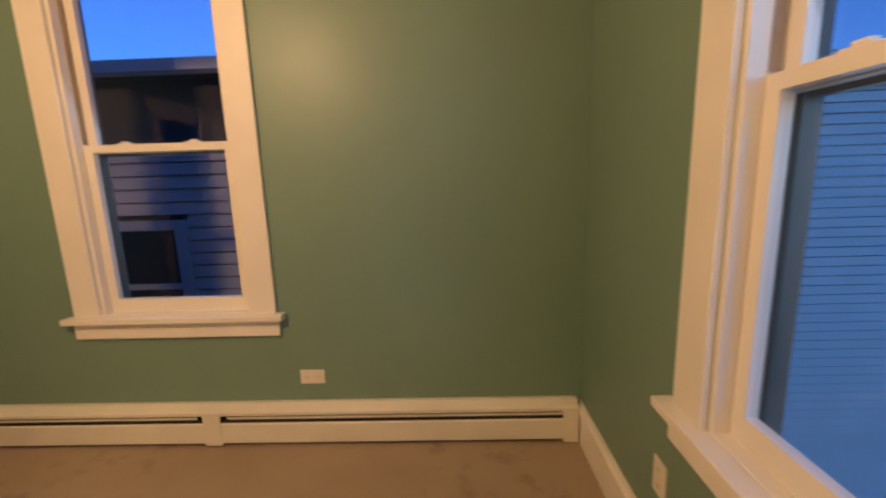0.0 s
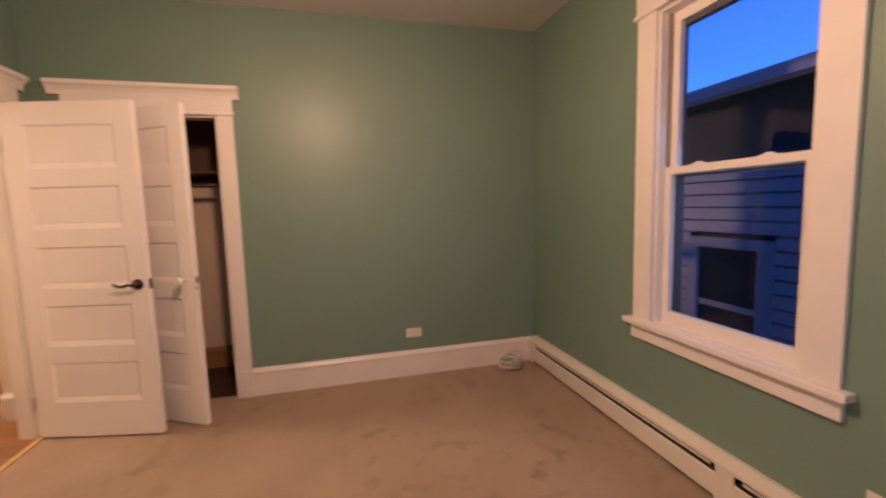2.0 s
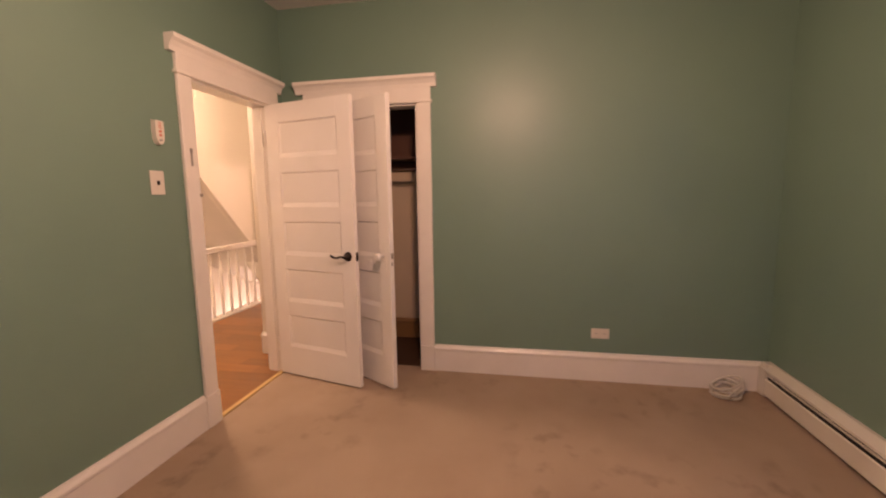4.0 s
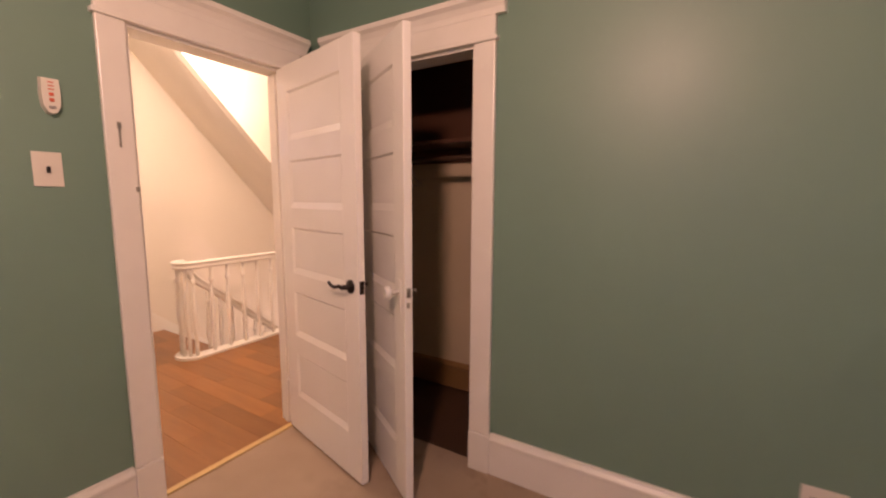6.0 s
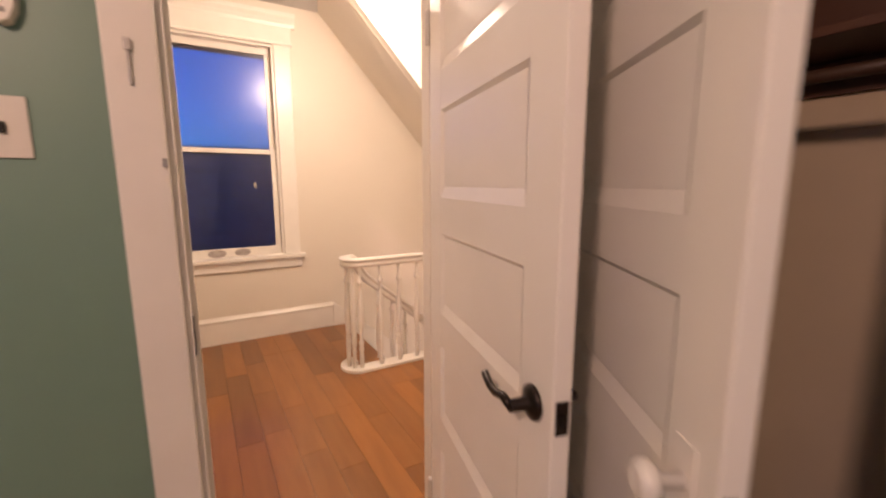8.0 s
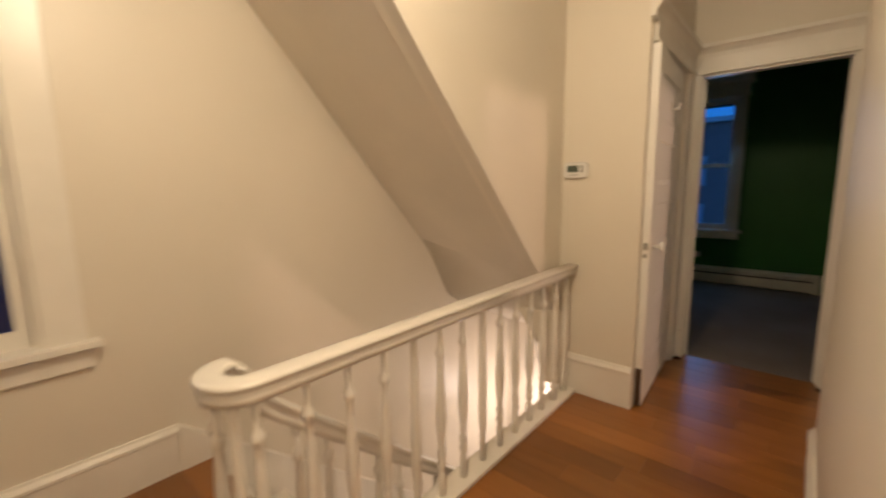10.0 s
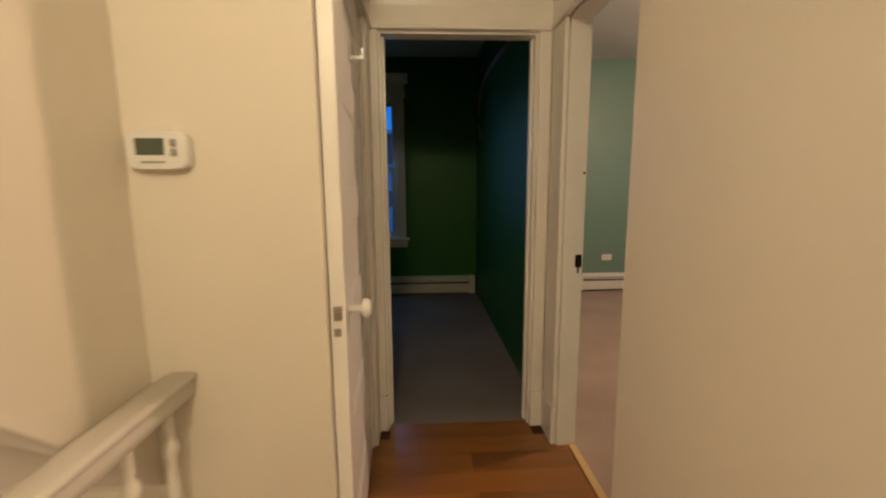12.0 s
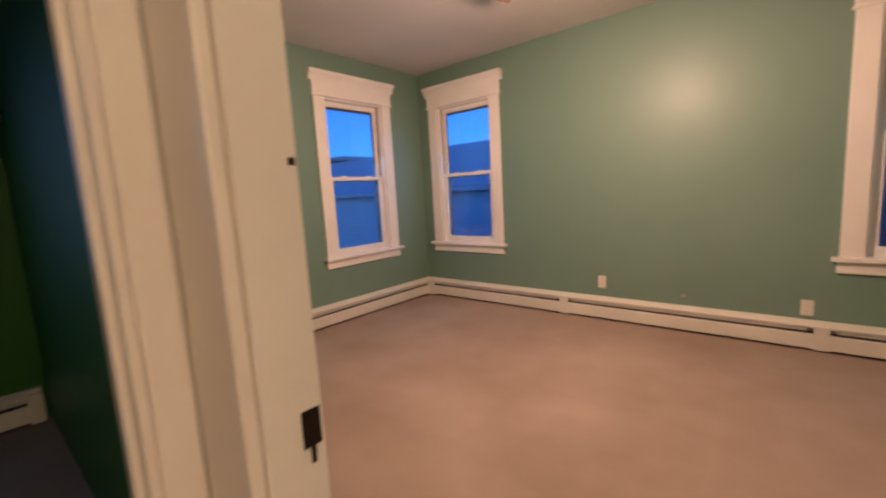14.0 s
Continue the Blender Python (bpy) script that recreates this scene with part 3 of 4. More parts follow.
def panel_door(name, m, width, label, height=2.02, thick=0.036, panels=5, knob="lever", name_knob=""):
    """A five-panel leaf hinged at local x = 0, lying along local x; its faces are at y = 0 and y = thick."""
    d = thing(name, None, label, "door", "doors", "", m)
    st, rail, top, bot = 0.115, 0.105, 0.13, 0.22
    z0 = 0.012
    ph = (height - top - bot - rail * (panels - 1)) / panels
    bm = boxes((0, st, 0, thick, z0, z0 + height), (width - st, width, 0, thick, z0, z0 + height), bevel=0.003)
    rails = [(z0, z0 + bot)]
    cur = z0 + bot
    cells = []
    for k in range(panels):
        cells.append((cur, cur + ph))
        cur += ph
        h = rail if k < panels - 1 else top
        rails.append((cur, cur + h))
        cur += h
    for a, b in rails:
        box(bm, st - 0.001, width - st + 0.001, 0.0005, thick - 0.0005, a, b)
    part("leaf_frame", bm, DOOR, d)
    for a, b in cells:
        bm = bmesh.new()
        s, t = st, width - st
        for sgn, yf, yi in ((1, 0.0005, 0.011), (-1, thick - 0.0005, thick - 0.011)):
            lo = [bm.verts.new(p) for p in ((s, yf, a), (t, yf, a), (t, yf, b), (s, yf, b))]
            i1 = [bm.verts.new(p) for p in ((s + 0.012, yf + sgn * 0.0085, a + 0.032), (t - 0.012, yf + sgn * 0.0085, a + 0.032), (t - 0.012, yf + sgn * 0.0085, b - 0.010), (s + 0.012, yf + sgn * 0.0085, b - 0.010))]
            i2 = [bm.verts.new(p) for p in ((s + 0.012, yf + sgn * 0.008, a + 0.040), (t - 0.012, yf + sgn * 0.008, a + 0.040), (t - 0.012, yf + sgn * 0.008, b - 0.022), (s + 0.012, yf + sgn * 0.008, b - 0.022))]
            for u, v in ((lo, i1), (i1, i2)):
                for q in range(4):
                    bm.faces.new((u[q], u[(q + 1) % 4], v[(q + 1) % 4], v[q]))
            bm.faces.new(i2)
        part("door_panel", bm, DOOR, d)
    kz, kx = 0.955, width - 0.062
    if knob == "lever":
        for s, y in ((-1, 0.0), (1, thick)):
            bm = bmesh.new()
            lathe(bm, [(0.033, 0.0), (0.032, 0.006), (0.022, 0.012), (0.012, 0.016), (0.011, 0.048)], 18, Matrix.Translation((kx, y, kz)) @ Matrix.Rotation(radians(90 if s < 0 else -90), 4, "X"))
            handle = part("door_handle", bm, BRONZE, d, "oil-rubbed bronze lever handle")
            yy = y + s * 0.045
            part("lever", tube([(kx, yy, kz), (kx - 0.03, yy, kz + 0.004), (kx - 0.06, yy, kz - 0.006), (kx - 0.09, yy, kz - 0.004), (kx - 0.115, yy, kz + 0.010)], 0.008), BRONZE, handle)
        part("latch_plate", boxes((width - 0.001, width + 0.0015, 0.006, thick - 0.006, kz - 0.03, kz + 0.03), (width, width + 0.010, 0.012, thick - 0.014, kz - 0.008, kz + 0.008)), BRONZE, d, "bronze latch plate")
    else:
        for s, y in ((-1, 0.0), (1, thick)):
            m2 = Matrix.Translation((kx, y, kz)) @ Matrix.Rotation(radians(90 if s < 0 else -90), 4, "X")
            bm = bmesh.new()
            lathe(bm, [(0.011, 0.0), (0.010, 0.035), (0.020, 0.038), (0.028, 0.046), (0.028, 0.058), (0.018, 0.066)], 18, m2)
            if s < 0 or name_knob != "one":
                part("knob", bm, PORCELAIN, d, "white porcelain knob")
            else:
                bm.free()
                bm = lathe(bmesh.new(), [(0.012, 0.0), (0.008, 0.012), (0.006, 0.03), (0.011, 0.034), (0.008, 0.042)], 12, m2)
                part("spindle", bm, STEEL, d, "bare steel knob spindle")
            part("escutcheon", boxes((kx - 0.022, kx + 0.022, y - 0.003 if s < 0 else y, y if s < 0 else y + 0.003, kz - 0.10, kz + 0.055), bevel=0.001), DOOR, d)
        part("latch_plate", boxes((width - 0.001, width + 0.002, 0.009, thick - 0.009, kz - 0.015, kz + 0.025), (width - 0.001, width + 0.002, 0.009, thick - 0.014, kz - 0.060, kz - 0.038), (width, width + 0.010, 0.012, thick - 0.014, kz - 0.01, kz + 0.01)), STEEL, d, "worn mortise lock plate")
    for z in (0.24, 1.80):
        bm = bmesh.new()
        lathe(bm, [(0.007, z - 0.045), (0.007, z + 0.045), (0.009, z + 0.047), (0.004, z + 0.055)], 10, Matrix.Translation((-0.004, -0.006, 0)))
        part("hinge", bm, DOOR, d, "painted butt hinge")
    return d


# hall door: hinge at the west jamb, swung open into the bedroom; local y face 0 is the bedroom side when shut
panel_door("panel_door", pose(0.214, 0.010, 0, 0, 0, 76.5) @ Matrix.Translation((0, -0.036, 0)), 0.75, "open white five-panel door with a dark bronze lever")
panel_door("panel_door", pose(0.012, 0.305, 0, 0, 0, 90 - 30.6), 0.775, "ajar white panel closet door with a porcelain knob", knob="knob", name_knob="one")
attic_door = panel_door("panel_door", pose(-2.885, LINEN_Y - 0.05, 0, 0, 0, 3.6), 0.83, "ajar white panelled attic stair door with a porcelain knob", thick=0.042, knob="knob")
part("bare_edge", boxes((0.829, 0.8315, 0.004, 0.038, 0.014, 0.24)), DARK_WOOD, attic_door, "bare brown wood on the door's edge")
part("coat_hook", boxes((0.38, 0.40, 0.036, 0.044, 1.74, 1.80), (0.384, 0.396, 0.044, 0.085, 1.745, 1.757), (0.384, 0.396, 0.078, 0.088, 1.757, 1.785), bevel=0.002), PORCELAIN, attic_door, "white painted coat hook")


# ---- baseboards and heaters ----
def baseboard(name, m, length, height=0.20, label="tall white moulded baseboard"):
    prof = [(0, 0), (-0.020, 0), (-0.020, height - 0.045), (-0.026, height - 0.040), (-0.026, height - 0.026), (-0.014, height - 0.010), (-0.010, height), (0, height)]
    ob = structure(name, prism(prof, 0, length), TRIM, label, "baseboard")
    ob.matrix_basis = m
    return ob


baseboard("baseboard", facing("w", 0.0, 1.19), N_Y - 0.03 - 1.19, 0.21)
baseboard("baseboard", facing("s", E_X, 0.0), E_X - 1.05, 0.21)
baseboard("baseboard", facing("e", E_X, N_Y), N_Y, 0.20)
baseboard("baseboard", facing("n", THERM_X, HALL_N) @ pose(0, 0, 0, 0, 0, -0.733), STEP_X - THERM_X, 0.19)
baseboard("baseboard", facing("n", STEP_X + 0.03, -0.12), 0.09 - STEP_X - 0.03, 0.19)
baseboard("baseboard", facing("w", STEP_X, -0.395), 0.27, 0.19)
baseboard("baseboard", facing("w", THERM_X, -1.58), -1.58 * -1 + LINEN_Y, 0.25)
baseboard("baseboard", facing("s", HALL_E, S_Y), HALL_E + 0.13, 0.23)
baseboard("baseboard", facing("e", HALL_E, -0.12), -0.12 - S_Y - 0.03, 0.23)
baseboard("baseboard", facing("w", -0.72, -0.12), 1.62, 0.19, "stained brown closet baseboard").data.materials[0] = node_mat("brown_closet_base", (0.26, 0.14, 0.05), 0.5)


def heater(name, m, length, joints, label, end_cap=True):
    """Baseboard heater along local x; local y goes into the wall."""
    h = thing(name, None, label, "heater", "", "", m)
    d, top = 0.065, 0.222
    part("back_plate", boxes((0, length, -0.004, 0, 0.0, top - 0.012)), HEATER, h)
    part("fin_element", boxes((0.05, length - 0.05, -0.050, -0.010, 0.06, 0.140)), BLACK, h, "dark finned element")
    stops = [0.0] + list(joints) + [length]
    part("top_cover", prism([(0, top), (-0.020, top), (-0.026, top - 0.004), (-d, top - 0.030), (-d, top - 0.046), (-d + 0.005, top - 0.046), (-d + 0.005, top - 0.034), (-0.020, top - 0.012), (0, top - 0.010)], 0, length), HEATER, h)
    for a, b in zip(stops, stops[1:]):
        part("front_cover", prism([(-d, 0.024), (-d, 0.126), (-d + 0.008, 0.132), (-d + 0.010, 0.126), (-d + 0.004, 0.028)], a + 0.005, b - 0.005), HEATER, h)
        part("damper", prism([(-d + 0.010, 0.150), (-d + 0.007, 0.163), (-d + 0.011, 0.164), (-d + 0.014, 0.151)], a + 0.08, b - 0.08), HEATER, h)
    for j in joints:
        part("joint_strap", boxes((j - 0.045, j + 0.045, -d - 0.003, -d + 0.010, 0.010, 0.192), bevel=0.002), HEATER, h)
    if end_cap:
        for a in (0.0, length - 0.075):
            part("end_cap", boxes((a, a + 0.075, -d - 0.004, 0, 0.004, top - 0.026), (a, a + 0.075, -0.050, 0, top - 0.027, top + 0.002), bevel=0.004), HEATER, h)
    return h


heater("baseboard_heater", facing("n", 0.03, N_Y), E_X - 0.03 - 0.026, (1.87,), "long ivory baseboard heater under the window")
heater("baseboard_heater", facing("n", W_X + 0.07, N_Y), -0.84 - W_X - 0.07, (1.845, 3.805), "long ivory baseboard heater in the front room")
heater("baseboard_heater", facing("w", W_X, D3_IN), N_Y - D3_IN, (1.2,), "ivory baseboard heater below the front window")
heater("baseboard_heater", facing("w", W_X, S_Y), -0.27 - S_Y, (), "baseboard heater in the unlit green room")


# ---- electrical plates ----
def outlet(m, z, label, horizontal=False, sockets=True):
    """A plate on a wall; local y goes into the wall."""
    o = thing("outlet", None, label, "outlet", "outlets", "", m @ Matrix.Translation((0, 0, z)))
    w, h = (0.125, 0.075) if horizontal else (0.075, 0.12)
    part("plate", boxes((-w / 2, w / 2, -0.006, 0, -h / 2, h / 2), bevel=0.002), PLASTIC, o)
    for s in (-1, 1):
        dx, dz = (s * 0.028, 0) if horizontal else (0, s * 0.028)
        a, b = (0.014, 0.012) if horizontal else (0.013, 0.014)
        f = part("socket", boxes((dx - a, dx + a, -0.0075, -0.005, dz - b, dz + b), bevel=0.001), PLASTIC, o)
        for q in (-0.005, 0.005):
            part("slot", boxes((dx + q - 0.001, dx + q + 0.001, -0.0079, -0.0074, dz - 0.004, dz + 0.004)), BLACK, f)
    return o


outlet(facing("w", 0.0, 2.411), 0.354, "ivory outlet plate on the green wall", True)
outlet(facing("n", 2.422, N_Y), 0.353, "ivory outlet plate below the window", True)
outlet(facing("e", E_X, 2.70), 0.40, "ivory outlet plate beside the corner window")
outlet(facing("n", -3.68, N_Y), 0.365, "white blank plate above the heater")
outlet(facing("n", -2.175, N_Y), 0.31, "white outlet plate near the window")
outlet(facing("w", W_X, 1.40), 0.42, "white outlet plate on the front wall", True)
outlet(facing("w", W_X, -1.55), 0.36, "white outlet plate in the unlit room", True)

sw = thing("light_switch", None, "ivory single light switch plate beside the doorway", "light switch", "", "", facing("s", 1.218, 0.0) @ Matrix.Translation((0, 0, 1.450)))
part("plate", boxes((-0.041, 0.041, -0.006, 0, -0.061, 0.061), bevel=0.002), PLASTIC, sw)
part("toggle", boxes((-0.005, 0.005, -0.016, -0.005, -0.012, 0.010), bevel=0.002), BLACK, sw, "dark toggle")

rem = thing("fan_remote", None, "ivory wall-mounted remote holder with red buttons", "remote control", "", "", facing("s", 1.193, 0.0) @ Matrix.Translation((0, 0, 1.705)))
bm = bmesh.new()
out2 = [(-0.026, 0.062), (0.026, 0.062), (0.028, 0.0), (0.025, -0.035), (0.014, -0.058), (0.0, -0.064), (-0.014, -0.058), (-0.025, -0.035), (-0.028, 0.0)]
fr = [bm.verts.new((a * 0.92, -0.026, b * 0.95)) for a, b in out2]
bk = [bm.verts.new((a, 0.0, b)) for a, b in out2]
bm.faces.new(fr)
for i in range(len(out2)):
    bm.faces.new((fr[i], fr[(i + 1) % len(out2)], bk[(i + 1) % len(out2)], bk[i]))
part("body", bm, PLASTIC, rem)
for a, b in ((0.0, -0.014), (0.0, 0.005)):
    part("button", boxes((-0.007, 0.007, -0.029, -0.025, b - 0.006, b + 0.006), bevel=0.002), RED, rem, "red button")
part("button", boxes((-0.010, 0.010, -0.029, -0.025, -0.044, -0.034), bevel=0.002), GREY_PLASTIC, rem, "dark button")
for b in (0.022, 0.034, 0.046):
    part("marking", boxes((-0.008, 0.008, -0.0275, -0.025, b - 0.002, b + 0.002)), RED, rem)

th = thing("thermostat", None, "white wall thermostat with a small grey display", "thermostat", "", "", facing("w", THERM_X, -1.545) @ Matrix.Translation((0, 0, 1.392)))
bm = bmesh.new()
rim = []
for k in range(40):
    a = 2 * math.pi * k / 40
    c, d = math.cos(a), math.sin(a)
    rim.append((0.073 * math.copysign(abs(c) ** 0.36, c), 0.047 * math.copysign(abs(d) ** 0.42, d)))
rings = [[bm.verts.new((u * f, y, v * f)) for u, v in rim] for f, y in ((1.0, 0.0), (1.0, -0.018), (0.975, -0.025), (0.92, -0.028))]
for p, q in zip(rings, rings[1:]):
    for k in range(40):
        bm.faces.new((p[k], p[(k + 1) % 40], q[(k + 1) % 40], q[k])).smooth = True
bm.faces.new(rings[-1])
part("body", bm, PORCELAIN, th)
part("display", boxes((-0.046, 0.020, -0.0295, -0.027, -0.012, 0.027)), LCD, th, "grey liquid crystal display")
for b in (-0.006, 0.016):
    part("button", boxes((0.034, 0.048, -0.031, -0.027, b - 0.009, b + 0.009), bevel=0.003), GREY_PLASTIC, th, "grey rocker button")
part("marking", boxes((-0.035, 0.020, -0.0292, -0.027, -0.031, -0.026)), GREY_PLASTIC, th)


# ---- unlit room ----
# pale grey band bent along the upper wall
strip = thing("curved_strip", (0, 0, 0), "pale curved strip high on the wall", "trim", "", "structure")
pts = [(-5.50, -0.262, 1.82), (-5.62, -0.262, 1.96), (-5.66, -0.262, 2.10), (-5.58, -0.262, 2.25), (-5.42, -0.262, 2.34), (-5.10, -0.262, 2.375), (-4.70, -0.262, 2.38), (-4.05, -0.262, 2.33)]
part("strip", sweep(pts, [(-0.014, -0.02), (0.014, -0.02), (0.014, 0.02), (-0.014, 0.02)]), GREY_PLASTIC, strip)
mark = thing("wall_plug", None, "small dark plug low on the green wall", "plug", "", "", facing("n", -2.98, N_Y) @ Matrix.Translation((0, 0, 0.30)))
part("cap", lathe(bmesh.new(), [(0.020, 0.0), (0.018, 0.006), (0.008, 0.010)], 14, Matrix.Rotation(radians(90), 4, "X")), GREY_PLASTIC, mark)

# ---- closet fittings ----
sh = thing("closet_shelf", (-0.42, 0.74, 1.68), "dark stained shelf across the closet", "shelf")
part("board", boxes((-0.30, 0.02, -0.76, 0.76, 0, 0.022), bevel=0.002), SHELF, sh)
part("cleat", boxes((-0.30, -0.28, -0.76, 0.76, -0.09, 0)), SHELF, sh)
part("lower_cleat", boxes((-0.30, -0.275, -0.76, 0.76, -0.19, -0.12)), CLOSET, sh, "tan painted cleat")
# dark sheet added in place of the shade in the closet's upper part
part("upper_shade_sheet", boxes((-0.30, -0.285, -0.76, 0.76, 0.022, 1.05)), SHELF, sh, "dark sheet standing in for shade above the shelf")
rod = thing("closet_rod", (-0.38, 0.74, 1.585), "bare wooden clothes rod", "rod")
bm = bmesh.new()
lathe(bm, [(0.016, -0.758), (0.016, 0.758)], 12, Matrix.Rotation(radians(90), 4, "X"))
part("pole", bm, DARK_WOOD, rod)


def hanger(at, turn):
    h = thing("wire_hanger", at, "bent wire clothes hanger on the rod", "hanger", "hangers on the rod", "", Matrix.Translation(at) @ Matrix.Rotation(radians(turn), 4, "Z"))
    part("hook", tube([(0.0, 0, -0.05), (0.002, 0, -0.01), (0.016, 0, 0.012), (0.004, 0, 0.026), (-0.014, 0, 0.016)], 0.0022, 6), STEEL, h)
    part("triangle", tube([(0, 0, -0.05), (0.20, 0, -0.14), (0.20, 0, -0.15), (-0.20, 0, -0.15), (-0.20, 0, -0.14), (0, 0, -0.05)], 0.0022, 6), STEEL, h)


hanger((-0.38, 0.30, 1.585), 10)
hanger((-0.38, 0.36, 1.585), -8)
hanger((-0.38, 0.44, 1.585), 22)

# ---- coiled cable by the heater ----
coil = thing("cable_coil", (0.12, 3.20, 0.0), "coil of off-white cable on the carpet", "cable")
pts = []
for i in range(180):
    a = i * 2 * math.pi / 30
    r = 0.088 + 0.012 * math.sin(i * 0.37)
    lean = 0.42 if (i // 30) % 2 else 0.12
    pts.append((r * math.cos(a), r * 0.85 * math.sin(a), 0.010 + 0.010 * (i // 30) + lean * (r * 0.85 + r * 0.85 * math.sin(a))))
part("loop", tube(pts, 0.0058, 6), CABLE, coil)
part("tail", tube([(0.08, 0.0, 0.01), (0.02, 0.10, 0.04), (-0.10, 0.15, 0.08), (-0.19, 0.17, 0.12)], 0.005, 6), CABLE, coil)


# ---- ceiling fans ----
def ceiling_fan(x, y, turn, label):
    f = thing("ceiling_fan", None, label, "ceiling fan", "ceiling fans", "", Matrix.Translation((x, y, CEIL)) @ Matrix.Rotation(radians(turn), 4, "Z"))
    part("canopy", lathe(bmesh.new(), [(0.07, 0.0), (0.065, -0.03), (0.03, -0.06)], 20), BRASS, f)
    part("downrod", lathe(bmesh.new(), [(0.012, -0.05), (0.012, -0.12)], 12), BRASS, f)
    part("motor", lathe(bmesh.new(), [(0.04, -0.11), (0.11, -0.13), (0.12, -0.19), (0.10, -0.24), (0.06, -0.28)], 24), BRASS, f)
    for k in range(5):
        r = Matrix.Rotation(radians(72 * k), 4, "Z")
        bm = boxes((0.18, 0.68, -0.070, 0.070, -0.224, -0.216), bevel=0.003)
        bmesh.ops.rotate(bm, verts=bm.verts, cent=(0.4, 0, -0.220), matrix=Matrix.Rotation(radians(11), 3, "X"))
        bmesh.ops.transform(bm, verts=bm.verts, matrix=r)
        b = part("blade", bm, BLADE, f)
        bm = boxes((0.09, 0.24, -0.018, 0.018, -0.232, -0.226))
        bmesh.ops.transform(bm, verts=bm.verts, matrix=r)
        part("bracket", bm, BRASS, b)
    g = part("globe", lathe(bmesh.new(), [(0.06, -0.27), (0.11, -0.285), (0.150, -0.325), (0.165, -0.390), (0.160, -0.391), (0.145, -0.33), (0.10, -0.295)], 24), GLOBE, f, "lit opal glass light shade")
    return f


ceiling_fan(*FAN_1, 8, "wooden-bladed ceiling fan with a lit bowl")
ceiling_fan(*FAN_3, -4, "wooden-bladed ceiling fan with a lit bowl")
hl = thing("ceiling_lamp", (*HALL_LAMP, CEIL), "flush opal glass ceiling lamp, lit", "ceiling lamp")
part("base", lathe(bmesh.new(), [(0.10, 0.0), (0.10, -0.03)], 24), BRASS, hl)
g = part("globe", lathe(bmesh.new(), [(0.12, -0.03), (0.14, -0.08), (0.13, -0.14), (0.07, -0.18)], 24), GLOBE, hl, "lit opal glass bowl")


# ---- stair, guard rail ----
RAIL_Y = -1.555
R = 0.085
CURL_X = -0.047
NOSE_X = -0.13
TREAD, RISE = 0.225, 0.19
stair = thing("staircase", (0, 0, 0), "white painted stair going down beside the wall", "staircase", "", "structure")
for i in range(14):
    x1 = NOSE_X - TREAD * i
    z = -RISE * (i + 1)
    part("riser", boxes((x1 - 0.02, x1, S_Y + 0.03, -1.66, z, z + RISE - 0.03)), TRIM, stair)
    part("tread", boxes((x1 - TREAD - 0.025, x1, S_Y + 0.03, -1.66, z - 0.03, z), bevel=0.006), TRIM, stair)
part("landing_nosing", boxes((NOSE_X - 0.045, NOSE_X + 0.06, S_Y + 0.028, -1.62, -0.045, -0.0185), bevel=0.006), WOOD, stair)
L = 3.2
part("wall_string", prism([(NOSE_X, 0.232), (NOSE_X, -0.05), (NOSE_X - L, -0.05 - L * RISE / TREAD - 0.25), (NOSE_X - L, 0.20 - L * RISE / TREAD)], S_Y + 0.001, S_Y + 0.028, "y"), TRIM, stair, "white moulded wall string")
part("open_string", prism([(NOSE_X + 0.06, 0.02), (NOSE_X + 0.06, -0.25), (NOSE_X - L, -0.28 - L * RISE / TREAD - 0.1), (NOSE_X - L, 0.02 - L * RISE / TREAD)], -1.66, -1.62, "y"), TRIM, stair)

guard = thing("balustrade", (0, 0, 0), "white painted turned balustrade with a curled handrail", "balustrade")
RZ = 0.825
outline = [(-0.030, -0.062), (0.030, -0.062), (0.034, -0.040), (0.026, -0.032), (0.026, -0.024), (0.040, -0.014), (0.038, -0.004), (0.022, 0.0), (-0.022, 0.0), (-0.038, -0.004), (-0.040, -0.014), (-0.026, -0.024), (-0.026, -0.032), (-0.034, -0.040)]
pts = [(THERM_X + 0.002, RAIL_Y, RZ), (-1.0, RAIL_Y, RZ), (-0.10, RAIL_Y, RZ)]
for k in range(1, 13):
    a = radians(90 - 15 * k)
    pts.append((CURL_X + R * math.cos(a), RAIL_Y - R + R * math.sin(a), RZ))
part("handrail", sweep(pts, outline), TRIM, guard, "white curled handrail")
DESC_Y = RAIL_Y - 2 * R
pts = [(CURL_X, DESC_Y, RZ), (-0.085, DESC_Y, 0.795), (-0.115, DESC_Y, 0.735), (-0.15, DESC_Y, 0.678), (-0.20, DESC_Y, 0.632), (-2.8, DESC_Y, 0.632 - 2.60 * RISE / TREAD)]
part("stair_handrail", sweep(pts, outline), TRIM, guard, "white handrail running down the stair")
part("shoe_rail", boxes((THERM_X + 0.002, CURL_X, RAIL_Y - 0.05, RAIL_Y + 0.055, 0.0, 0.022), (THERM_X + 0.002, CURL_X, RAIL_Y - 0.06, RAIL_Y - 0.05, -0.24, 0.022), bevel=0.003), TRIM, guard)
cv = [(CURL_X + (R + dr) * math.cos(radians(a)), RAIL_Y - R + (R + dr) * math.sin(radians(a))) for dr, seq in ((0.055, range(90, -91, -15)), (-0.05, range(-90, 91, 15))) for a in seq]
bm = bmesh.new()
lo = [bm.verts.new((*p, -0.24)) for p in cv]
hi = [bm.verts.new((*p, 0.022)) for p in cv]
n = len(cv)
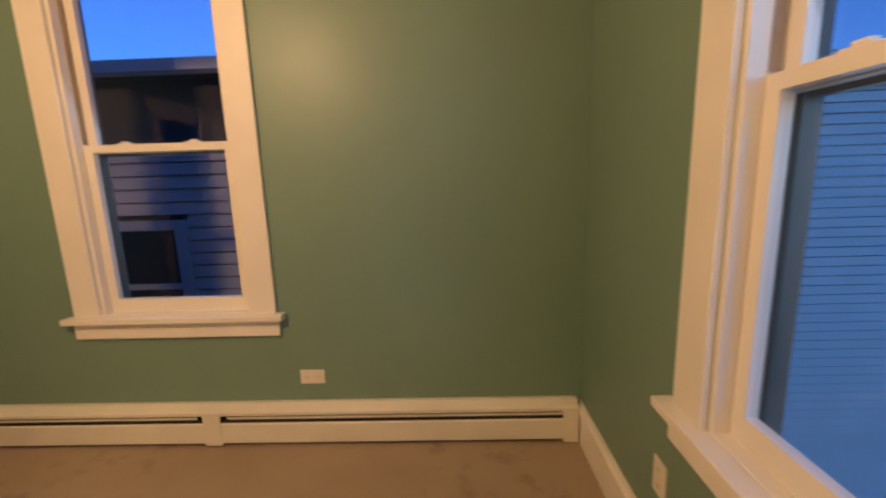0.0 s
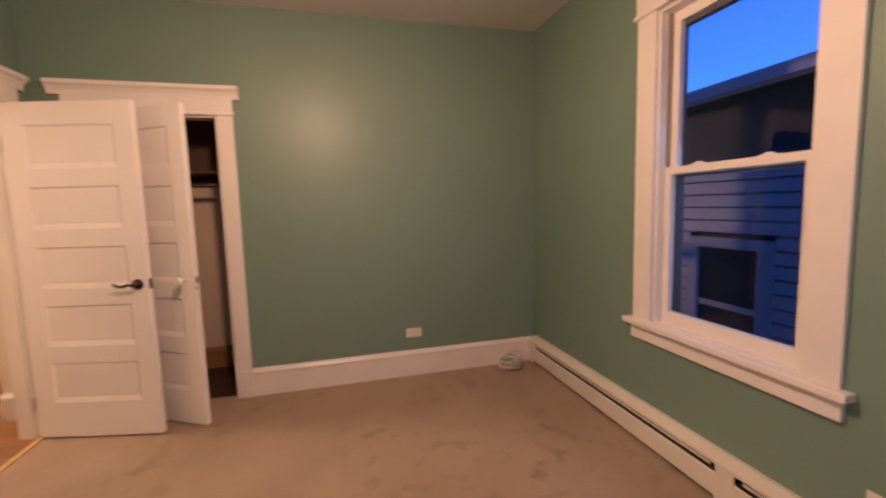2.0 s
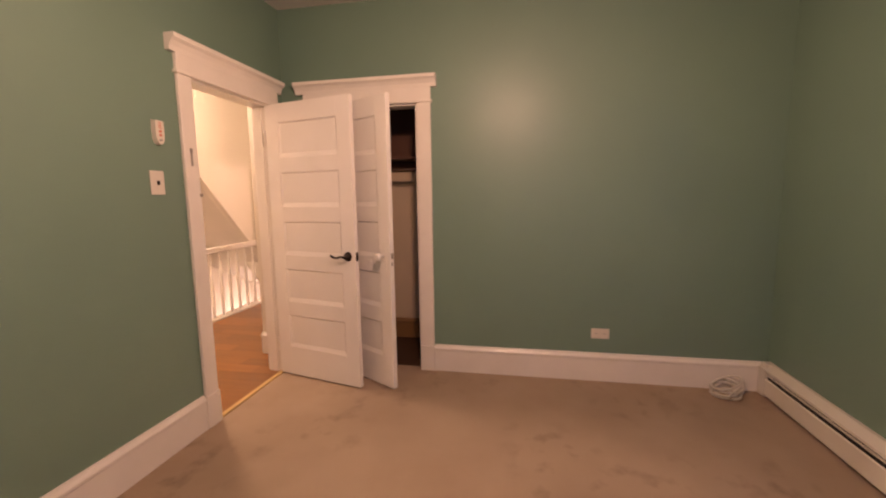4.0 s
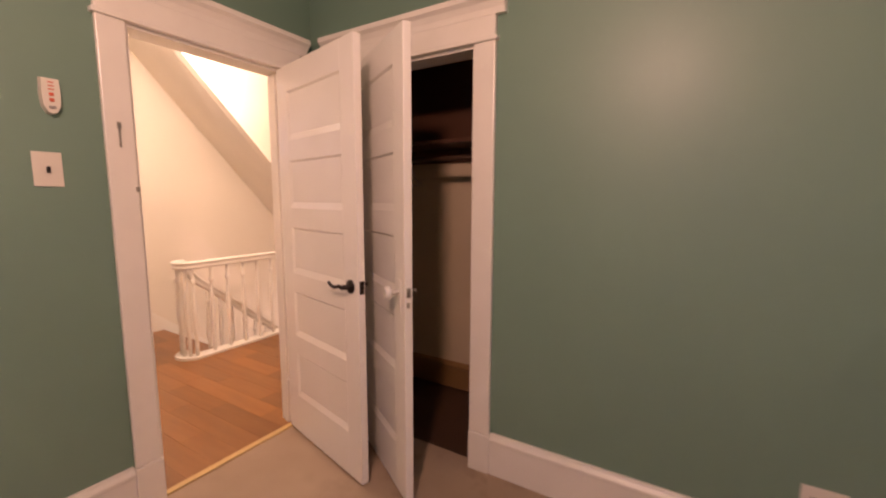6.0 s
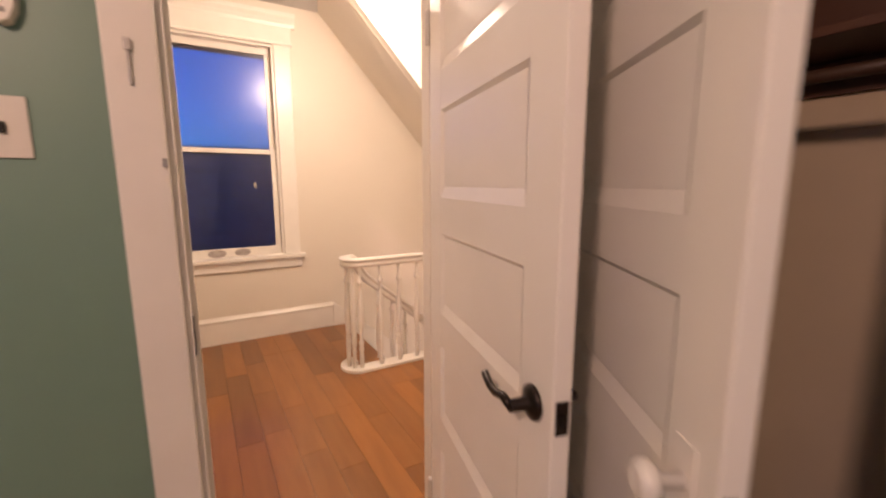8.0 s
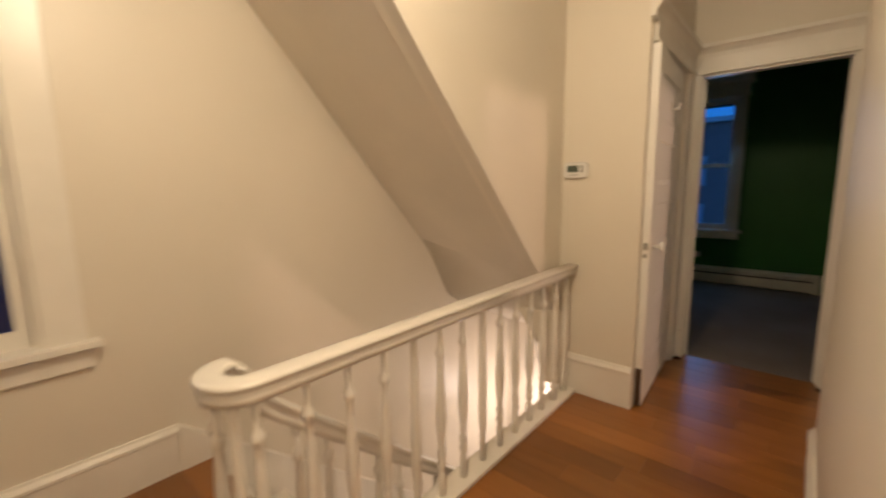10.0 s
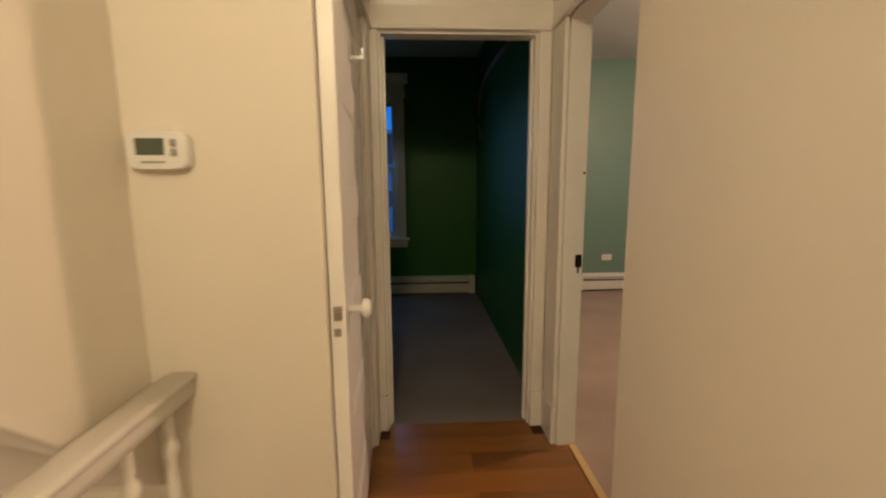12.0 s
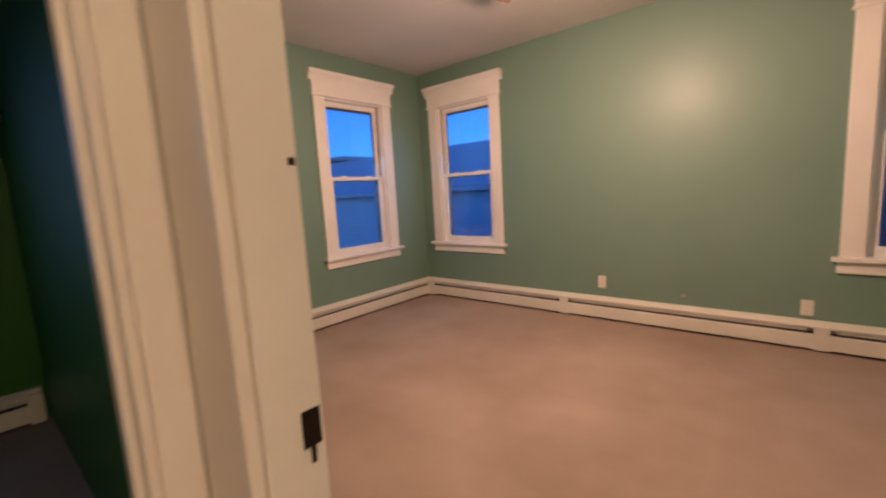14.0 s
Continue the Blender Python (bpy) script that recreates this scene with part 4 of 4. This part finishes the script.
for i in range(n):
    bm.faces.new((lo[i], lo[(i + 1) % n], hi[(i + 1) % n], hi[i]))
    if i < n // 2 - 1:
        bm.faces.new((hi[i], hi[i + 1], hi[n - 2 - i], hi[n - 1 - i]))
part("curved_shoe", bm, TRIM, guard)


def baluster_mesh(h):
    prof = [(0.016, 0.0), (0.016, 0.10), (0.011, 0.112), (0.017, 0.125), (0.019, 0.145), (0.013, 0.162), (0.018, 0.176), (0.019, 0.195), (0.011, 0.212), (0.015, 0.225), (0.013, 0.236),
            (0.021, 0.30), (0.023, 0.36), (0.020, 0.44), (0.013, 0.56), (0.011, 0.605), (0.017, 0.616), (0.020, 0.630), (0.017, 0.644), (0.010, 0.655), (0.011, 0.74)]
    k = h / 0.74
    return mesh_of("baluster", lathe(bmesh.new(), [(r, z * k) for r, z in prof], 12), TRIM)


def plain_baluster_mesh(h):
    prof = [(0.014, 0.0), (0.014, 0.11), (0.018, 0.125), (0.013, 0.145), (0.019, 0.17), (0.021, 0.26), (0.020, 0.36), (0.016, 0.56), (0.013, 0.70), (0.012, 0.74)]
    k = h / 0.74
    return mesh_of("baluster", lathe(bmesh.new(), [(r, z * k) for r, z in prof], 12), TRIM)


BAL = baluster_mesh(RZ - 0.062 - 0.022)
PLAIN_BAL = plain_baluster_mesh(RZ - 0.062 - 0.022)


def baluster(me, x, y, z):
    b = new("baluster", me)
    b.parent = guard
    b.location = (x, y, z)


for i in range(13):
    baluster(PLAIN_BAL if i in (3, 6) else BAL, -0.186 - 0.1465 * i, RAIL_Y, 0.022)
for a in (82, 46, 10, -40):
    baluster(PLAIN_BAL if a == 46 else BAL, CURL_X + R * math.cos(radians(a)), RAIL_Y - R + R * math.sin(radians(a)), 0.022)
SB = baluster_mesh(0.725)
for i in range(13):
    x = NOSE_X - 0.10 - i * TREAD
    baluster(SB, x, DESC_Y + 0.01, -RISE * (i + 1) + 0.0)
    baluster(SB, x - TREAD / 2, DESC_Y + 0.01, -RISE * (i + 1) - 0.06)

# lower hall
structure("floor_lower", boxes((-6.0, 1.8, S_Y, -0.2, -2.95, -2.85)), WOOD, "wooden floor of the lower hall", "floor")
wall("wall_lower_north", "y", -6.0, 1.8, -1.62, -1.56, -2.85, -0.25, [], [CREAM, CREAM, CREAM], "cream wall of the lower stair", "wall")
wall("wall_lower_west", "x", S_Y, -1.62, -3.13, -3.03, -2.85, 0.30, [], [CREAM, CREAM, CREAM], "cream wall of the lower hall", "wall")

# ---- outside ----
structure("ground", boxes((-300, 300, -300, 300, -3.6, -3.3)), GROUND, "dark wet street and yards at dusk", "ground")


def clapboards(name, m, length, z0, z1, pitch, material, label, holes=()):
    """A neighbour's wall of lapped boards; local x along it, local y into it."""
    h = thing(name, None, label, "house", "", "", m)
    bm = bmesh.new()
    z = z0
    while z < z1 - 1e-6:
        top = min(z + pitch, z1)
        spans = [(0.0, length)]
        for a, b, c, d in holes:
            if c < (z + top) / 2 < d:
                spans = [s for p, q in spans for s in ((p, min(a, q)), (max(b, p), q)) if s[1] - s[0] > 0.01]
        for p, q in spans:
            outline = [(0.035, z), (-0.030, z), (-0.012, top - 0.014), (0.035, top - 0.014), (0.035, top)]
            rows = [[bm.verts.new((e, y, h2)) for y, h2 in outline] for e in (p, q)]
            for k in range(len(outline) - 1):
                bm.faces.new((rows[0][k], rows[1][k], rows[1][k + 1], rows[0][k + 1]))
        z = top
    part("siding", bm, material, h)
    return h


# north neighbours
nb = clapboards("neighbour_house", facing("n", -2.6, 5.2), 7.0, -3.3, 1.69, 0.115, GREY_SIDING, "grey clapboard neighbouring house with a deep eave", [(2.58, 3.38, -0.45, 1.05)])
# frieze and soffit carry the shade below the eave in their colour
part("frieze", boxes((0, 7.0, -0.03, 0.10, 1.69, 2.20)), SHADE_AND_BACKING, nb, "frieze coloured dark for the eave's shade")
part("soffit", boxes((0, 7.0, -0.36, 0.10, 2.20, 2.23)), SHADE_AND_BACKING, nb)
part("gutter", prism([(-0.36, 2.16), (-0.46, 2.17), (-0.48, 2.25), (-0.44, 2.25), (-0.36, 2.24)], 0, 7.0), GUTTER, nb, "pale metal gutter")
part("roof", prism([(-0.38, 2.25), (4.0, 3.2), (4.0, 3.1), (-0.36, 2.22)], 0, 7.0), SHINGLE, nb)
part("back", boxes((0, 7.0, 0.04, 0.2, -3.3, 2.3)), SHADE_AND_BACKING, nb)
nw = part("window", boxes((2.58, 2.68, -0.04, 0.005, -0.45, 1.02), (3.26, 3.38, -0.04, 0.005, -0.45, 1.02), (2.68, 3.26, -0.04, 0.005, 0.93, 1.02), (2.68, 3.26, -0.02, 0.005, 0.38, 0.43)), GREY_SIDING, nb, "plain sash window")
part("pane", boxes((2.68, 3.26, -0.004, 0.008, -0.45, 0.93)), DARK_GLASS, nw)
nb = clapboards("neighbour_house", facing("n", -22.0, 9.5), 17.0, -3.3, 1.35, 0.16, FAR_WALL, "pale clapboard house beyond the side yard")
part("fascia", boxes((0, 17.0, -0.30, 0.05, 1.35, 1.50)), GUTTER, nb)
part("roof", prism([(-0.32, 1.50), (4.0, 3.3), (4.0, 3.2), (-0.28, 1.46)], 0, 17.0), SHINGLE, nb)
part("back", boxes((0, 17.0, 0.04, 0.2, -3.3, 1.5)), SHADE_AND_BACKING, nb)
# north-east neighbour
nb = clapboards("neighbour_house", facing("n", 4.9, 6.4), 12.0, -3.3, 2.15, 0.115, SIDING, "pale clapboard neighbouring house across the yard")
part("frieze", boxes((0, 12.0, -0.04, 0.05, 2.15, 2.32)), SHADE_AND_BACKING, nb)
part("fascia", boxes((0, 12.0, -0.30, 0.05, 2.32, 2.46)), GUTTER, nb)
part("roof", prism([(-0.32, 2.46), (3.2, 3.3), (3.2, 3.2), (-0.28, 2.42)], 0, 12.0), SHINGLE, nb)
part("back", boxes((0, 12.0, 0.04, 0.2, -3.3, 2.3)), SHADE_AND_BACKING, nb)
# south neighbour behind the frosted window
nb = clapboards("neighbour_house", facing("s", 8.0, -4.6), 16.0, -3.3, 1.76, 0.15, SIDING, "grey clapboard house beyond the stairwell")
part("back", boxes((0, 16.0, 0.04, 0.2, -3.3, 1.78)), SHADE_AND_BACKING, nb)


def row_house(at, width, depth, height, material, label, wins, sill=-0.4):
    h = thing("row_house", at, label, "house", "houses across the street", "", pose(*at))
    part("wall", boxes((-depth, 0, 0, width, 0, height)), material, h)
    part("cornice", boxes((-depth, 0.35, -0.05, width + 0.05, height - 0.35, height), bevel=0.05), STONE, h)
    for z in (1.2, 4.5, 7.4):
        if z + 1.8 > height - 0.3:
            continue
        for k in range(wins):
            y = width * (k + 0.5) / wins
            w = part("window", boxes((-0.05, 0.06, y - 0.62, y - 0.52, z, z + 1.7), (-0.05, 0.06, y + 0.52, y + 0.62, z, z + 1.7), (-0.05, 0.08, y - 0.65, y + 0.65, z - 0.12, z), (-0.05, 0.08, y - 0.65, y + 0.65, z + 1.7, z + 1.9), (-0.02, 0.05, y - 0.52, y + 0.52, z + 0.8, z + 0.88)), STONE, h)
            part("pane", boxes((-0.02, 0.02, y - 0.52, y + 0.52, z, z + 1.7)), SIDING, w)
    return h


for k, (y, w, hh, mat, lab) in enumerate([(-26, 9, 8.6, BRICK, "red brick row house across the street"), (-16.9, 9, 9.2, BRICK, "red brick row house across the street"), (-7.8, 8, 9.0, BRICK, "red brick row house with pale window trim"),
                                          (1.5, 9, 6.6, FAR_WALL, "grey frame house across the street"), (11.5, 10, 9.6, FAR_WALL, "tall grey frame house across the street"), (23, 12, 8.5, BRICK, "red brick row house further along")]):
    row_house((-34, y, -3.3), w, 9.0, hh, mat, lab, 3)


def tree(at, h, seed):
    rng = random.Random(seed)
    t = thing("tree", at, "leafless dark street tree", "tree", "street trees", "", pose(*at))
    bm = bmesh.new()
    lathe(bm, [(0.16, 0.0), (0.12, h * 0.3), (0.07, h * 0.6), (0.02, h)], 8)
    part("trunk", bm, BARK, t)
    for k in range(16):
        z = h * rng.uniform(0.3, 0.9)
        a = rng.uniform(0, 6.28)
        l = (h - z) * 0.5 + 0.6
        d = Vector((math.cos(a), math.sin(a), 0))
        part("limb", tube([Vector((0, 0, z)), Vector((0, 0, z)) + d * l * 0.5 + Vector((0, 0, l * 0.35)), Vector((0, 0, z)) + d * l + Vector((0, 0, l * 0.9))], 0.025, 5), BARK, t)
    verts, faces = [], []
    for k in range(900):
        z = h * rng.uniform(0.35, 1.05)
        rr = 1.9 * math.sqrt(rng.random()) * (1.15 - abs(z / h - 0.65))
        a = rng.uniform(0, 6.28)
        c = Vector((rr * math.cos(a), rr * math.sin(a), z))
        u = Vector((rng.uniform(-1, 1), rng.uniform(-1, 1), rng.uniform(-1, 1))).normalized() * 0.09
        v = u.orthogonal().normalized() * 0.06
        b = len(verts)
        verts += [c - u, c + v, c + u, c - v]
        faces.append((b, b + 1, b + 2, b + 3))
    me = bpy.data.meshes.new("crown")
    me.from_pydata([tuple(v) for v in verts], [], faces)
    me.materials.append(LEAF)
    cr = new("crown", me)
    cr.parent = t


tree((-17.0, 3.2, -3.3), 4.6, 3)
tree((-19.0, 7.6, -3.3), 5.0, 5)
tree((-16.0, -5.5, -3.3), 3.9, 8)

# ---- hall floor ----
fl = thing("floor_hall", (0, 0, 0), "varnished reddish oak plank hall floor", "floor", "", "structure")
part("subfloor", boxes((NOSE_X + 0.061, HALL_E, S_Y, -0.12, -0.25, -0.018), (D4_X, NOSE_X + 0.061, RAIL_Y - 0.05, HALL_N, -0.25, -0.018), (D4_X, THERM_X, HALL_N, D3_IN - 0.03, -0.25, -0.018), (STEP_X, NOSE_X + 0.061, HALL_N, -0.12, -0.25, -0.018), (0.214, 0.931, -0.12, -0.03, -0.25, -0.018), (D4_X - 0.03, D4_X, -1.10, -0.34, -0.25, -0.018)), SUBFLOOR, fl)
PW = 0.135
plank_cache = {}


def plank(x0, x1, y0, y1):
    key = (round(x1 - x0, 3), round(y1 - y0, 3))
    if key not in plank_cache:
        bm = bmesh.new()
        w, l = key
        box(bm, 0.0006, w - 0.0006, 0.0006, l - 0.0006, -0.018, 0.0)
        plank_cache[key] = mesh_of("plank", bm, WOOD)
    p = new("plank", plank_cache[key])
    p.parent = fl
    p.location = (x0, y0, 0)


rng = random.Random(11)
x = D4_X - 0.03
while x < HALL_E - 0.01:
    x1 = min(x + PW, HALL_E)
    xm = (x + x1) / 2
    lo = S_Y if x1 > NOSE_X else RAIL_Y
    hi = HALL_N if xm < STEP_X else -0.12
    if xm < THERM_X:
        hi = D3_Y if xm < -2.93 else D3_IN - 0.03
    if 0.15 < xm < 1.0:
        hi = -0.02
    if x < D4_X:
        lo, hi = -1.10, -0.34
    y = lo
    first = rng.uniform(0.3, 1.0)
    while y < hi - 0.01:
        y1 = min(y + first, hi)
        if hi - y1 < 0.15:
            y1 = hi
        plank(x, x1, y, y1)
        y = y1
        first = rng.choice((0.5, 0.7, 0.9, 1.1))
    x = x1
structure("trim_threshold", boxes((0.214, 0.931, -0.022, 0.012, -0.01, 0.010), bevel=0.003), STRIP, "pale worn wooden threshold strip", "trim")
structure("trim_threshold", boxes((-2.851, -2.059, D3_IN - 0.035, D3_IN, -0.01, 0.008), bevel=0.003), STRIP, "pale worn wooden threshold strip", "trim")
